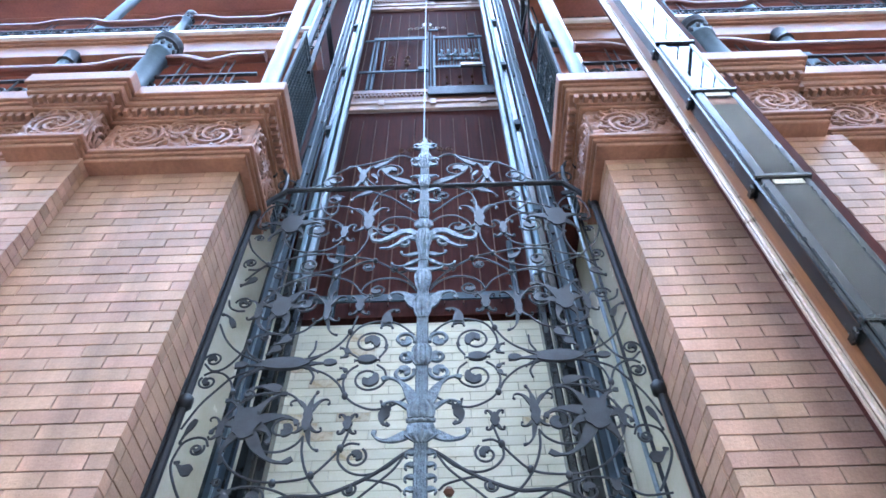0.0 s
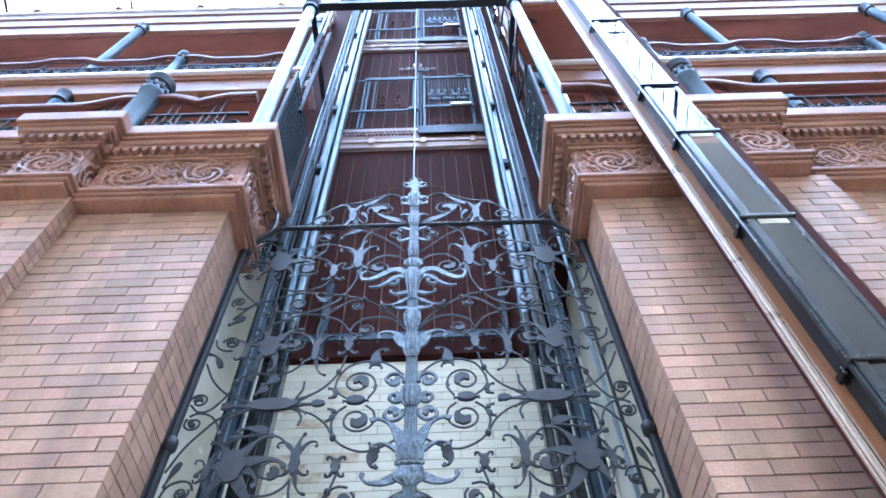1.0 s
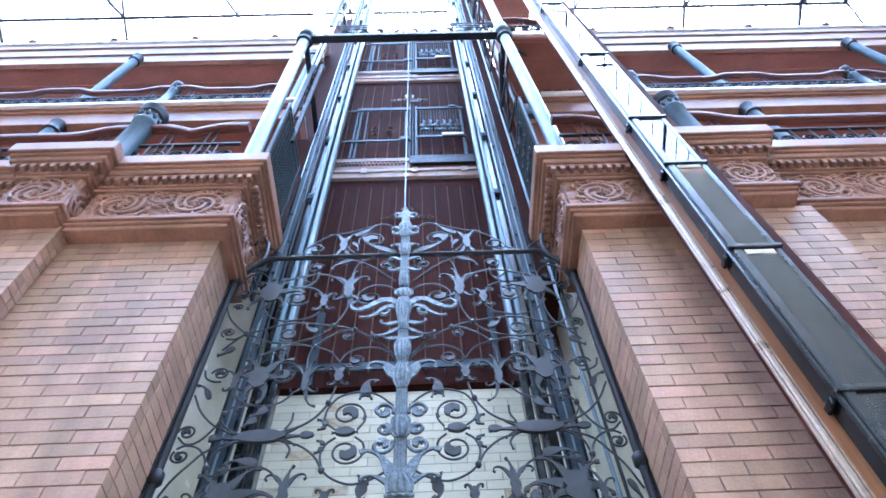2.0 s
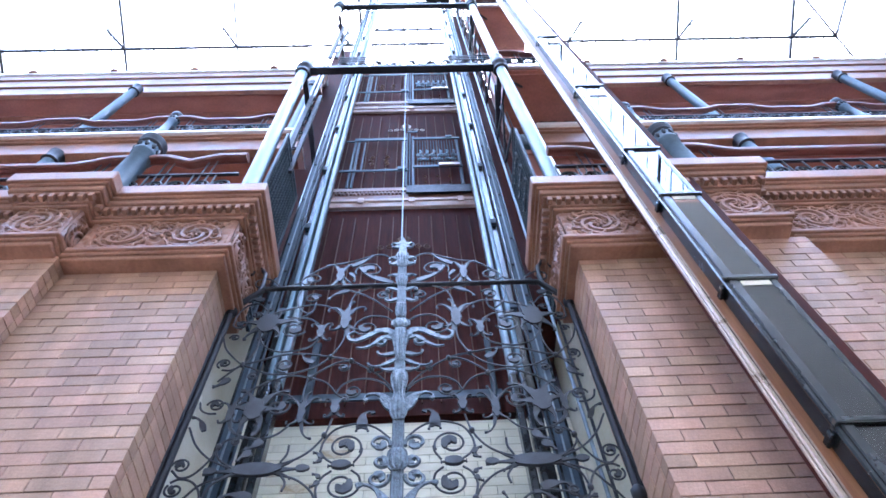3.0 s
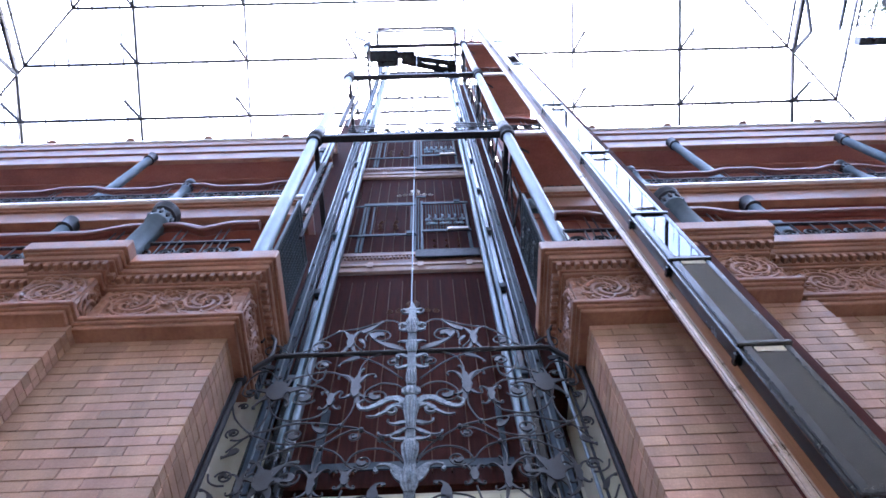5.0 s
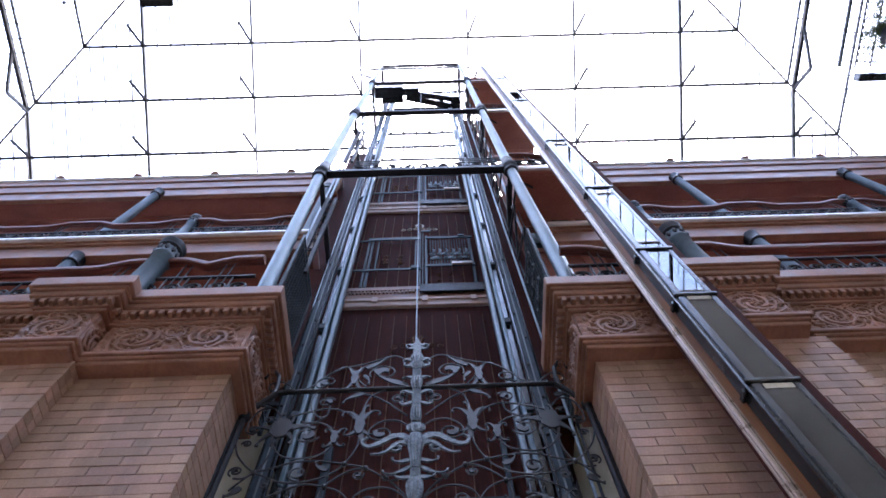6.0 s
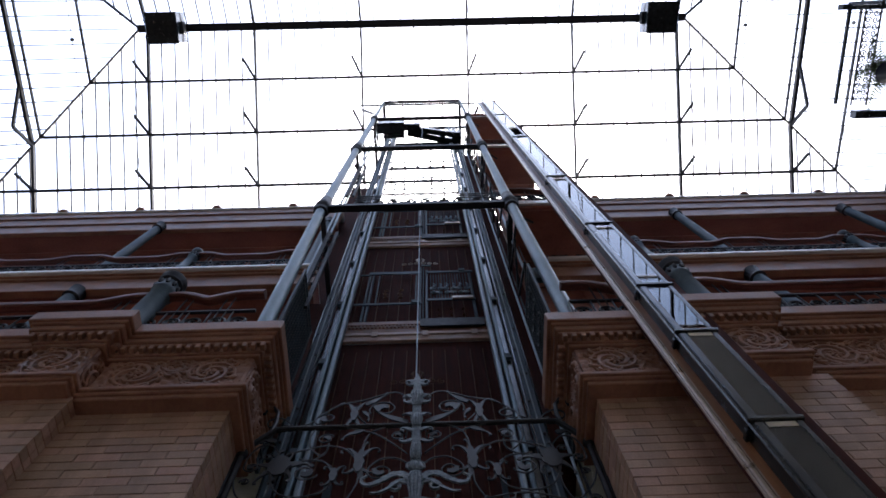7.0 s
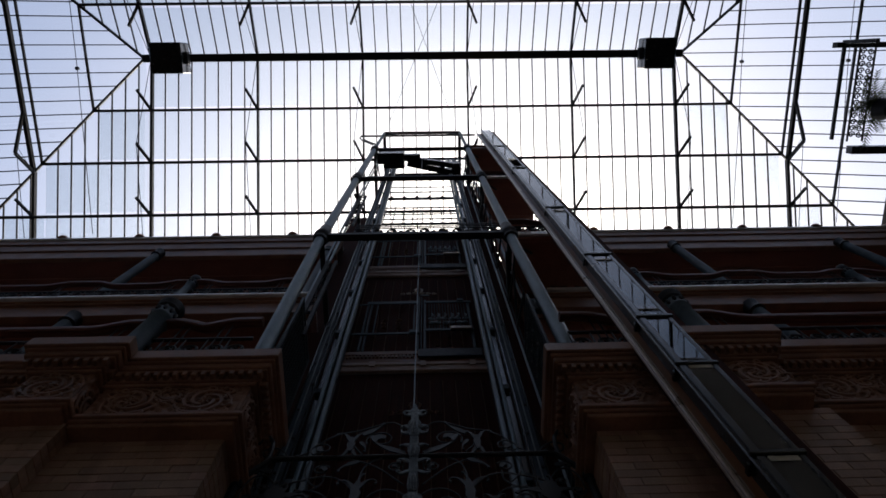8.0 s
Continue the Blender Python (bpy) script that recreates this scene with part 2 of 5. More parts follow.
def lay(parent, x0, x1, z0, z1, y, turn=0, seed=0, y1=0.0):
    """Brick courses on an upright face. turn 0: facing -y from x0 to x1; 1: facing +x and -1: facing -x, from y to y1 at x0."""
    rnd = random.Random(seed)
    rows = int(round((z1 - z0) / COURSE))
    a, b = (x0, x1) if turn == 0 else (y, y1)
    for r in range(rows):
        z = z0 + r * COURSE
        p = a - (0.0 if r % 2 else BRICK_L * 0.5) - (0.012 * abs(math.sin(r * 1.7)) if r % 2 else 0)
        if turn:
            p = a - (BRICK_L * 0.5 if r % 2 else 0.0)
        while p < b - 0.01:
            s, e = max(p, a), min(p + BRICK_L, b)
            if b - e < 0.05:
                e = b
            p = e if e > p + BRICK_L else p + BRICK_L
            if e - s < 0.02:
                continue
            key = round((e - s) / 0.002)
            if key not in BRICKS:
                BRICKS[key] = brick_mesh(key * 0.002 - 0.0045)
            ob = new("brick", BRICKS[key])
            ob.parent = parent
            out = rnd.uniform(-0.0016, 0.0016)
            if turn == 0:
                ob.matrix_basis = pose((s + e) / 2, y + out, z, 0, rnd.uniform(-0.25, 0.25), 0)
            elif turn == 1:
                ob.matrix_basis = pose(x0 + out, (s + e) / 2, z, 0, 0, 90)
            else:
                ob.matrix_basis = pose(x0 + out, (s + e) / 2, z, 0, 0, -90)


# ---- terracotta capitals ----
def relief(bm, x0, x1, z0, z1, y, swirls, axis="x", sign=1, seed=1):
    """A carved panel: turned leaf scrolls, petals and tendrils standing out of a rough ground."""
    rnd = random.Random(seed)
    w, h = x1 - x0, z1 - z0

    def at(u, v, o):
        return (x0 + u, y - o, z0 + v) if axis == "x" else (y + sign * o, x0 + u, z0 + v)
    nx, nz = max(8, int(w / 0.012)), max(6, int(h / 0.012))
    grid = [[bm.verts.new(at(w * i / nx, h * j / nz, (0.016 * max(0.0, 0.4 + noise.noise(Vector((w * i / nx * 38 + x0 * 7, h * j / nz * 38, y)))) if 0 < i < nx and 0 < j < nz else 0.0))) for j in range(nz + 1)] for i in range(nx + 1)]
    for i in range(nx):
        for j in range(nz):
            f = (grid[i][j], grid[i + 1][j], grid[i + 1][j + 1], grid[i][j + 1])
            bm.faces.new(f if (axis == "x" or sign > 0) else f[::-1])

    def strand(pts, r0, r1, lift):
        ok = [(u, v) for u, v in pts if 0.008 < u < w - 0.008 and 0.010 < v < h - 0.010]
        if len(ok) > 3:
            n = len(ok) - 1
            tube(bm, [at(u, v, lift * math.sin(math.pi * (0.15 + 0.8 * k / n))) for k, (u, v) in enumerate(ok)], [r0 + (r1 - r0) * k / n for k in range(n + 1)], 6)
    for cu, cv, r, hand in swirls:
        big = r > 0.3 * h
        for arm in range(3 if big else 2):
            strand(scroll_pts(cu, cv, r * 1.12, 120 * arm + 30, 0.95, hand, 26, 0.22), 0.008, 0.019 if big else 0.013, 0.012)
        for k in range(15 if big else 8):
            a0 = 360 * k / (15 if big else 8) + rnd.uniform(-10, 10)
            a = radians(a0)
            q0 = rnd.uniform(0.55, 1.02)
            c = (cu + r * q0 * math.cos(a), cv + r * q0 * math.sin(a))
            strand(scroll_pts(c[0], c[1], r * rnd.uniform(0.20, 0.34), a0 + 180, rnd.uniform(0.5, 0.8), hand, 10, 0.3), 0.006, 0.015, 0.015)
        for k in range(7 if big else 0):
            a = 2 * math.pi * k / 7
            strand([(cu + r * q * math.cos(a + 0.5 * q * hand), cv + r * q * math.sin(a + 0.5 * q * hand)) for q in (0.08, 0.14, 0.2, 0.26, 0.32)], 0.010, 0.006, 0.018)
    return bm


def capital(x0, x1, y0, depth, label, inner=0, grp="terracotta capitals"):
    """A moulded terracotta capital from x0 to x1 with its front at y0; inner: side with a carved return (-1 west, 1 east, 0 none)."""
    c = thing("capital", label, "capital", grp, at=((x0 + x1) / 2, y0, CAP_LOW))
    inv = Matrix.Translation((-(x0 + x1) / 2, -y0, -CAP_LOW))

    def sub(name, bm, mat=TERRA, label="", smooth=False):
        bmesh.ops.transform(bm, matrix=inv, verts=bm.verts)
        return part(name, bm, mat, c, label, smooth)
    e = 0.012
    back = y0 + depth
    xi0, xi1 = x0 + 0.13, x1 - 0.13
    yb = y0 + 0.125
    # abacus in three fillets with an ogee between
    for name, o, za, zb in (("abacus", 0.0, 0.11, 0.0), ("fillet", 0.02, 0.135, 0.108), ("cavetto", 0.035, 0.185, 0.133), ("fillet", 0.05, 0.205, 0.183)):
        sub(name, boxes((x0 + o, x1 - o, y0 + o, back, CAP_TOP - za, CAP_TOP - zb), bevel=0.006))
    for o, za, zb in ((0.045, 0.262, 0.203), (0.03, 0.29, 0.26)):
        sub("bed_mould", boxes((xi0 - o, xi1 + o, yb - o, back, CAP_TOP - za, CAP_TOP - zb), bevel=0.005))
    zd = CAP_TOP - 0.256
    n = max(3, int((x1 - x0 - 0.16) / 0.05))
    dent = bmesh.new()
    box(dent, -0.014, 0.014, -0.02, 0.022, 0, 0.046, bevel=0.003)
    dm = mesh_from(dent, "dentil", TERRA)
    for k in range(n):
        ob = new("dentil", dm)
        ob.parent = c
        ob.matrix_basis = inv @ pose(x0 + 0.085 + (x1 - x0 - 0.17) * k / (n - 1), yb - 0.062, zd)
    if inner:
        xs = xi1 + 0.062 if inner > 0 else xi0 - 0.062
        for k in range(int((back - yb) / 0.05)):
            ob = new("dentil", dm)
            ob.parent = c
            ob.matrix_basis = inv @ pose(xs, yb + 0.01 + k * 0.05, zd, 0, 0, 90 if inner > 0 else -90)
    z0, z1 = CAP_LOW + 0.06, CAP_TOP - 0.285
    sub("frieze_block", boxes((xi0, xi1, yb, back, z0 - 0.01, z1)))
    w = xi1 - xi0
    h = z1 - z0
    k = max(1, int(round(w / (h * 1.05))))
    sw = [((i + 0.5) * w / k, h * 0.5, h * 0.46, 1 if i % 2 else -1) for i in range(k)]
    sw += [((i + 1.0) * w / k, h * (0.3 if i % 2 else 0.7), h * 0.25, -1 if i % 2 else 1) for i in range(k - 1)]
    sub("carved_frieze", relief(bmesh.new(), xi0, xi1, z0, z1, yb - 0.004, sw, seed=int(1000 + x0 * 10)), TERRA, "carved scrolling leaf frieze", True)
    if inner:
        d = back - yb
        sw2 = [((i + 0.5) * d / 2, h * 0.5, h * 0.42, 1 if i else -1) for i in range(2)]
        sub("carved_return", relief(bmesh.new(), yb, back, z0, z1, (xi1 + 0.004) if inner > 0 else (xi0 - 0.004), sw2, axis="y", sign=1 if inner > 0 else -1), TERRA, "carved leaf panel", True)
    for name, o, za, zb in (("necking", 0.045, 0.036, 0.066), ("neck_fillet", 0.028, 0.012, 0.038), ("neck_fillet", 0.012, -0.02, 0.014)):
        sub(name, boxes((xi0 - o, xi1 + o, yb - o, back, CAP_LOW + za, CAP_LOW + zb), bevel=0.005))
    return c


capital(-2.02, -0.925, 1.60, 0.62, "brown terracotta pier capital with dentils and carved leaf scrolls", inner=1)
capital(0.69, 1.74, 1.60, 0.62, "brown terracotta pier capital with dentils and carved leaf scrolls", inner=-1)
capital(-2.42, -1.80, 1.50, 0.70, "brown terracotta pilaster capital breaking forward from the wall", inner=1)
capital(1.50, 2.12, 1.50, 0.70, "brown terracotta pilaster capital breaking forward from the wall", inner=1)
capital(-3.9, -2.20, 1.605, 0.62, "brown terracotta cornice over the brick wall", grp="terracotta cornices")
capital(1.95, 4.2, 1.605, 0.62, "brown terracotta cornice over the brick wall", grp="terracotta cornices")


# ---- second-floor gallery ----
solid("gallery_floor_two", boxes((-FAR, -1.60, 1.95, 3.6, CAP_TOP - 0.35, L2), (1.35, FAR, 1.95, 3.6, CAP_TOP - 0.35, L2)), SOFFIT, "brown painted second-floor gallery slab", "gallery")
solid("wall_gallery_two", boxes((-FAR, -1.45, 3.6, 3.85, 4.4, 8.9), (1.2, FAR, 3.6, 3.85, 4.4, 8.9)), SOFFIT, "reddish brown gallery wall", "wall")
# third-floor gallery: soffit, moulded fascia and a marble edge
g3 = thing("gallery_three", "third-floor gallery with brown fascia and pale marble edge", "gallery", kind="structure")
for xa, xb in ((-FAR, -1.43), (1.45, FAR)):
    part("slab", boxes((xa, xb, 2.80, 3.85, 9.0, 9.40)), SOFFIT, g3)
    part("fascia", boxes((xa, xb, 2.70, 2.80, 8.93, 9.02), (xa, xb, 2.72, 2.80, 9.02, 9.30), (xa, xb, 2.69, 2.80, 9.30, 9.345), (xa, xb, 2.67, 2.80, 9.345, 9.385), bevel=0.008), TERRA, g3)
    part("marble_edge", boxes((xa, xb, 2.63, 3.85, 9.39, 9.46), bevel=0.012), MARBLE, g3, "pale polished marble edge")
    part("rail_plinth", boxes((xa, xb, 2.70, 2.80, 9.464, 9.56), bevel=0.01), TERRA, g3)
solid("wall_gallery_three", boxes((-FAR, -1.45, 3.85, 4.1, 9.0, 12.9), (1.45, FAR, 3.85, 4.1, 9.0, 12.9)), SOFFIT, "reddish brown gallery wall", "wall")
# roof edge over the third floor
g4 = thing("roof_edge", "reddish brown roof edge with thin pale coping", "cornice", kind="structure")
for xa, xb in ((-FAR, -1.62), (1.45, FAR)):
    part("soffit", boxes((xa, xb, 3.14, 4.4, 12.80, 12.9), (xa, xb, 3.45, 3.49, 12.77, 12.8)), SOFFIT, g4)
    part("fascia", boxes((xa, xb, 3.06, 3.14, 12.72, 13.1), (xa, xb, 3.03, 3.14, 13.1, 13.45), (xa, xb, 3.0, 3.14, 13.45, 13.68), bevel=0.01), TERRA, g4)
    part("coping", boxes((xa, xb, 2.965, 3.3, 13.684, 13.78), bevel=0.02), MARBLE, g4, "pale stone coping")
bump = bmesh.new()
lathe(bump, 0, 0, [(0.10, 0), (0.10, 0.05), (0.075, 0.10), (0.03, 0.14)], 12)
bump_me = mesh_from(bump, "boss", TERRA, True)
for i in range(-8, 9):
    ob = new("boss", bump_me)
    ob.parent = g4
    ob.location = (0.27 + 1.42 * i, 3.02, 13.785)
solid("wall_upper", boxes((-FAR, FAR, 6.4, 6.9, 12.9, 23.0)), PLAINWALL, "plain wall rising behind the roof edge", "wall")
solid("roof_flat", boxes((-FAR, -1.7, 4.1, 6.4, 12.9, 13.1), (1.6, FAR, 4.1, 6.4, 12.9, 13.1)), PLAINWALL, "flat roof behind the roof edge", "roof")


# ---- gallery railings ----
def handrail_path(x0, x1, y, z, dip=0.13, run=0.33, low0=True, low1=True):
    """A handrail that sweeps up to the posts at its ends."""
    pts = []
    n = 60
    for i in range(n + 1):
        x = x0 + (x1 - x0) * i / n
        d = min(x - x0 if low0 else 9, x1 - x if low1 else 9)
        s = min(1.0, max(0.0, (d - 0.16) / run))
        s = s * s * (3 - 2 * s)
        pts.append((x, y, z - dip * s))
    return pts


def railing(x0, x1, y, floor, height, label, grp, posts):
    """A railing bay: moulded handrail, low iron grille of scrolls and end uprights."""
    r = thing("gallery_railing", label, "railing", grp, at=(x0, y, floor))
    inv = Matrix.Translation((-x0, -y, -floor))

    def sub(name, bm, mat, label="", smooth=False):
        bmesh.ops.transform(bm, matrix=inv, verts=bm.verts)
        return part(name, bm, mat, r, label, smooth)
    pts = handrail_path(x0, x1, y, floor + height)
    hb = bmesh.new()
    tube(hb, pts, 0.042, 10)
    tube(hb, [(a, b - 0.03, c - 0.035) for a, b, c in pts], 0.018, 6)
    sub("handrail", hb, RAILWOOD, "polished mahogany handrail", True)
    zt = floor + height - 0.34
    sub("grille_rail", boxes((x0, x1, y - 0.012, y + 0.012, floor + 0.06, floor + 0.085)), IRON)
    sub("grille_rail", boxes((x0, x1, y - 0.012, y + 0.012, zt, zt + 0.02)), IRON)
    gb = bmesh.new()
    n = max(2, int((x1 - x0) / 0.15))
    w = (x1 - x0) / n
    for i in range(n):
        cx = x0 + w * (i + 0.5)
        zc = floor + 0.09 + (zt - floor - 0.09) * 0.5
        hh = (zt - floor - 0.09) * 0.25
        for k, (dz, hand) in enumerate(((hh, 1), (-hh, -1))):
            tube(gb, [(px, y, pz) for px, pz in scroll_pts(cx, zc + dz, min(w * 0.48, hh), 90 if k else 270, 1.6, hand if i % 2 else -hand, 18)], 0.012, 5)
        tube(gb, [(x0 + w * i, y, floor + 0.07), (x0 + w * i, y, zt)], 0.008, 5)
    for xe in (x0 + 0.22, x0 + 0.28, x1 - 0.22, x1 - 0.28):
        tube(gb, [(xe, y, floor + 0.06), (xe, y, floor + height - 0.06)], 0.007, 6)
    sub("scroll_grille", gb, IRON, "black iron scroll grille", True)
    return r


def newel(x, y, z0, z1, r, label, grp):
    p = thing("newel_post", label, "post", grp, at=(x, y, z0))
    h = z1 - z0
    bm = bmesh.new()
    lathe(bm, 0, 0, [(r * 1.3, 0), (r * 1.3, 0.08), (r, 0.11), (r * 0.95, h - 0.30), (r * 1.12, h - 0.28), (r * 1.12, h - 0.24), (r, h - 0.22), (r, h - 0.13)], 20)
    part("shaft", bm, GALLERYIRON, p, "blue-grey painted round shaft", True)
    bm = bmesh.new()
    lathe(bm, 0, 0, [(r, h - 0.13), (r * 1.22, h - 0.11), (r * 1.22, h - 0.085), (r * 1.30, h - 0.07), (r * 1.34, h - 0.02), (r * 1.15, h)], 24)
    part("cap", bm, IRON, p, "dark flared cap", True)
    bm = bmesh.new()
    for k in range(10):
        a = 2 * math.pi * k / 10
        lathe(bm, 1.08 * r * math.cos(a), 1.08 * r * math.sin(a), [(0.008, h - 0.22), (0.02, h - 0.19), (0.006, h - 0.14)], 6)
    part("collar_leaves", bm, IRON, p, "", True)
    return p


RG = "second-floor railings"
for a, b in ((-6.4, -2.15), (-2.15, -1.33), (1.02, 2.0), (2.0, 6.2)):
    railing(a, b, 1.88, L2 - 0.06, 1.12, "dark iron scroll railing with swept mahogany handrail", RG, 2)
for x in (-6.4, -2.15, 2.0, 6.2):
    newel(x, 1.86, L2 - 0.1, 6.80, 0.085, "blue-grey iron newel post with dark flared cap", "second-floor newel posts")
RG3 = "third-floor railings"
C3 = [-7.6, -4.65, -1.75, 1.35, 4.25, 7.2, 10.1]
for a, b in zip(C3, C3[1:]):
    if a < -1 < b or a < 0 < b:
        continue
    m = (a + b) / 2
    for p, q in ((a, m), (m, b)):
        railing(p, q, 2.74, L3 + 0.08, 0.72, "dark iron railing with polished handrail on the upper gallery", RG3, 2)
    newel(m, 2.74, L3 + 0.1, 10.36, 0.06, "short blue-grey iron post in the railing", "third-floor newel posts")


def column(x, y, z0, z1, r, label, grp):
    c = thing("iron_column", label, "column", grp, at=(x, y, z0))
    h = z1 - z0
    bm = bmesh.new()
    lathe(bm, 0, 0, [(r * 1.5, 0), (r * 1.5, 0.1), (r * 1.05, 0.16), (r, 0.2), (r * 0.9, h - 0.22)], 16)
    part("shaft", bm, GALLERYIRON, c, "", True)
    bm = bmesh.new()
    lathe(bm, 0, 0, [(r * 0.95, h - 0.22), (r * 1.2, h - 0.2), (r * 1.0, h - 0.15), (r * 1.12, h - 0.06), (r * 1.2, h)], 16)
    part("column_head", bm, IRON, c, "", True)
    return c


for x in C3:
    column(x, 3.02, L3, 12.80, 0.075, "slim blue-grey iron column on the upper gallery", "upper gallery columns")
for x in (-7.0, -4.15, 3.8, 6.7):
    column(x, 2.74, L2, 8.96, 0.085, "blue-grey iron column under the gallery soffit", "lower gallery columns")
# panelling on the landing beside the lift
lp = thing("landing_panelling", "reddish brown panelled wall beside the lift landing", "panelling", kind="structure")
for z0, z1 in ((L2, 9.28), (10.0, 13.7), (14.4, 18.3)):
    part("panel_wall", boxes((1.17, 2.05, 2.93, 3.05, z0, z1)), SOFFIT, lp)
    part("panel_frame", boxes((1.17, 2.05, 2.905, 2.927, z1 - 0.16, z1 - 0.02), (1.78, 1.86, 2.905, 2.927, z0, z1 - 0.164), (1.17, 1.25, 2.905, 2.927, z0, z1 - 0.164), bevel=0.006), SOFFIT, lp)


# ---- the lift tower ----
LV = [9.86, 14.42, 19.05]         # tie levels of the cage
COL_L, COL_R, Y_COL = -1.385, 1.03, 2.05
tower = thing("lift_tower", "open blue-grey iron lift tower of columns, ties and guides", "lift tower")


def tower_column(x, sign, lean):
    zs = [CAP_TOP] + LV + [23.4]
    for i, (z0, z1) in enumerate(zip(zs, zs[1:])):
        r = 0.066 if i < 3 else 0.045
        bm = bmesh.new()
        xb = x + (lean if i == 0 else 0)
        tube(bm, [(xb, Y_COL, z0), (x, Y_COL, z1 - 0.1)], [r, r * 0.95], 18)
        col = part("column", bm, BRONZE, tower, "round blue-grey iron column", True)
        if i < 3:
            bm = bmesh.new()
            lathe(bm, x, Y_COL, [(r, z1 - 0.16), (r * 1.35, z1 - 0.14), (r * 1.35, z1 - 0.02), (r * 1.6, z1), (r * 1.6, z1 + 0.1), (r * 1.3, z1 + 0.12), (r * 1.25, z1 + 0.42), (r, z1 + 0.46)], 18)
            part("collar", bm, IRON, col, "dark bolted collar", True)


tower_column(COL_L, -1, 0.10)
tower_column(COL_R, 1, 0.035)

for k, z in enumerate(LV):
    bm = boxes((COL_L, COL_R, Y_COL - 0.045, Y_COL + 0.045, z - 0.02, z + 0.08), bevel=0.006)
    part("tie_beam", bm, IRON, tower, "dark iron tie beam")
    bm = bmesh.new()
    for zz in (0.16, 0.26, 0.56, 0.66, 0.76) if k == 0 else (0.14, 0.30):
        box(bm, -1.02, COL_R - 0.05, Y_COL + 0.02, Y_COL + 0.035, z + zz, z + zz + 0.018)
    for i in range(9 if k == 0 else 14):
        if k == 0:
            tube(bm, [(px, Y_COL + 0.028, pz) for px, pz in scroll_pts(-0.93 + i * 0.22, z + 0.42, 0.11, 180 if i % 2 else 0, 1.3, 1 if i % 2 else -1, 16)], 0.014, 5)
        else:
            box(bm, -1.0 + i * 0.148, -0.96 + i * 0.148, Y_COL + 0.021, Y_COL + 0.034, z + 0.159, z + 0.299)
    part("frieze_grille", bm, IRON, tower, "dark iron frieze of bars and scrolls")
    # side ties and rear ties
    for x in (COL_L, COL_R):
        part("side_tie", boxes((x - 0.03, x + 0.03, Y_COL, Y_BACK, z, z + 0.07), bevel=0.004), IRON, tower)
    # raking brackets off the collars
    bm = bmesh.new()
    tube(bm, [(COL_R, Y_COL, z - 0.5), (COL_R + 0.30, Y_COL + 0.25, z - 0.02)], 0.016, 6)
    tube(bm, [(COL_R + 0.02, Y_COL + 0.05, z - 0.45), (COL_R + 0.02, Y_COL + 0.75, z)], 0.014, 6)
    part("bracket", bm, IRON, tower)

# guide posts: a bolted flat, a channel and a pale rail on each side
Y_G = 2.75


def guide(x, sign):
    """x is the outer edge; sign points into the shaft."""
    top = 22.3
    bm = bmesh.new()
    a, b = sorted((x, x + sign * 0.12))
    box(bm, a, b, Y_G, Y_G + 0.016, 0.0, top)
    a, b = sorted((x, x + sign * 0.012))
    box(bm, a, b, Y_G + 0.02, Y_G + 0.13, 0.0, top)
    post = part("guide_post", bm, GUIDEIRON, tower, "blue-grey bolted flat iron post")
    bm = bmesh.new()
    a, b = sorted((x + sign * 0.138, x + sign * 0.178))
    box(bm, a, b, Y_G + 0.02, Y_G + 0.10, 0.0, top)
    a, b = sorted((x + sign * 0.122, x + sign * 0.136))
    box(bm, a, b, Y_G + 0.05, Y_G + 0.12, 0.0, top)
    part("guide_channel", bm, DARKPAINT, post, "black channel")
    bm = bmesh.new()
    a, b = sorted((x + sign * 0.185, x + sign * 0.220))
    box(bm, a, b, Y_G - 0.03, Y_G + 0.06, 4.85, top, bevel=0.008)
    part("guide_rail", bm, BRONZE, post, "blue-grey guide rail")
    bm = bmesh.new()
    a, b = sorted((x + sign * 0.235, x + sign * 0.280))
    box(bm, a, b, Y_G - 0.01, Y_G + 0.08, 4.85, top, bevel=0.012)
    part("guide_rail", bm, STEEL, post, "pale polished guide rail")
    # The same rails lower down; their dark reflections are put into the colour.
    for o0, o1, d in ((0.185, 0.220, -0.03), (0.235, 0.280, -0.01)):
        a, b = sorted((x + sign * o0, x + sign * o1))
        part("lower_guide", boxes((a, b, Y_G + d, Y_G + d + 0.09, 0.0, 4.848), bevel=0.008), DARKPAINT, post, "lower guide rail, dark reflection put into its black colour")
    for o0, o1 in ((0.004, 0.018), (0.052, 0.062), (0.10, 0.112)):
        a, b = sorted((x + sign * o0, x + sign * o1))
        part("guide_strip", boxes((a, b, Y_G - 0.012, Y_G - 0.001, 0.0, top)), DARKPAINT if o0 != 0.052 else STEEL, post, "thin strip on the post")
    bolt = bmesh.new()
    lathe(bolt, 0, 0, [(0.013, 0), (0.013, 0.012), (0.006, 0.016)], 6)
    me = mesh_from(bolt, "bolt", IRON)
    clip = mesh_from(boxes((-0.035, 0.035, -0.022, 0.02, -0.045, 0.045), bevel=0.006), "clip", GUIDEIRON)
    for k in range(34):
        ob = new("bolt", me)
        ob.parent = post
        ob.matrix_basis = pose(x + sign * (0.035 if k % 2 else 0.08), Y_G, 5.3 + k * 0.46, 90)
        if k % 3 == 0:
            ob = new("clip", clip)
            ob.parent = post
            ob.matrix_basis = pose(x + sign * 0.165, Y_G, 5.62 + k * 0.46)


guide(-1.18, 1)
guide(0.825, -1)
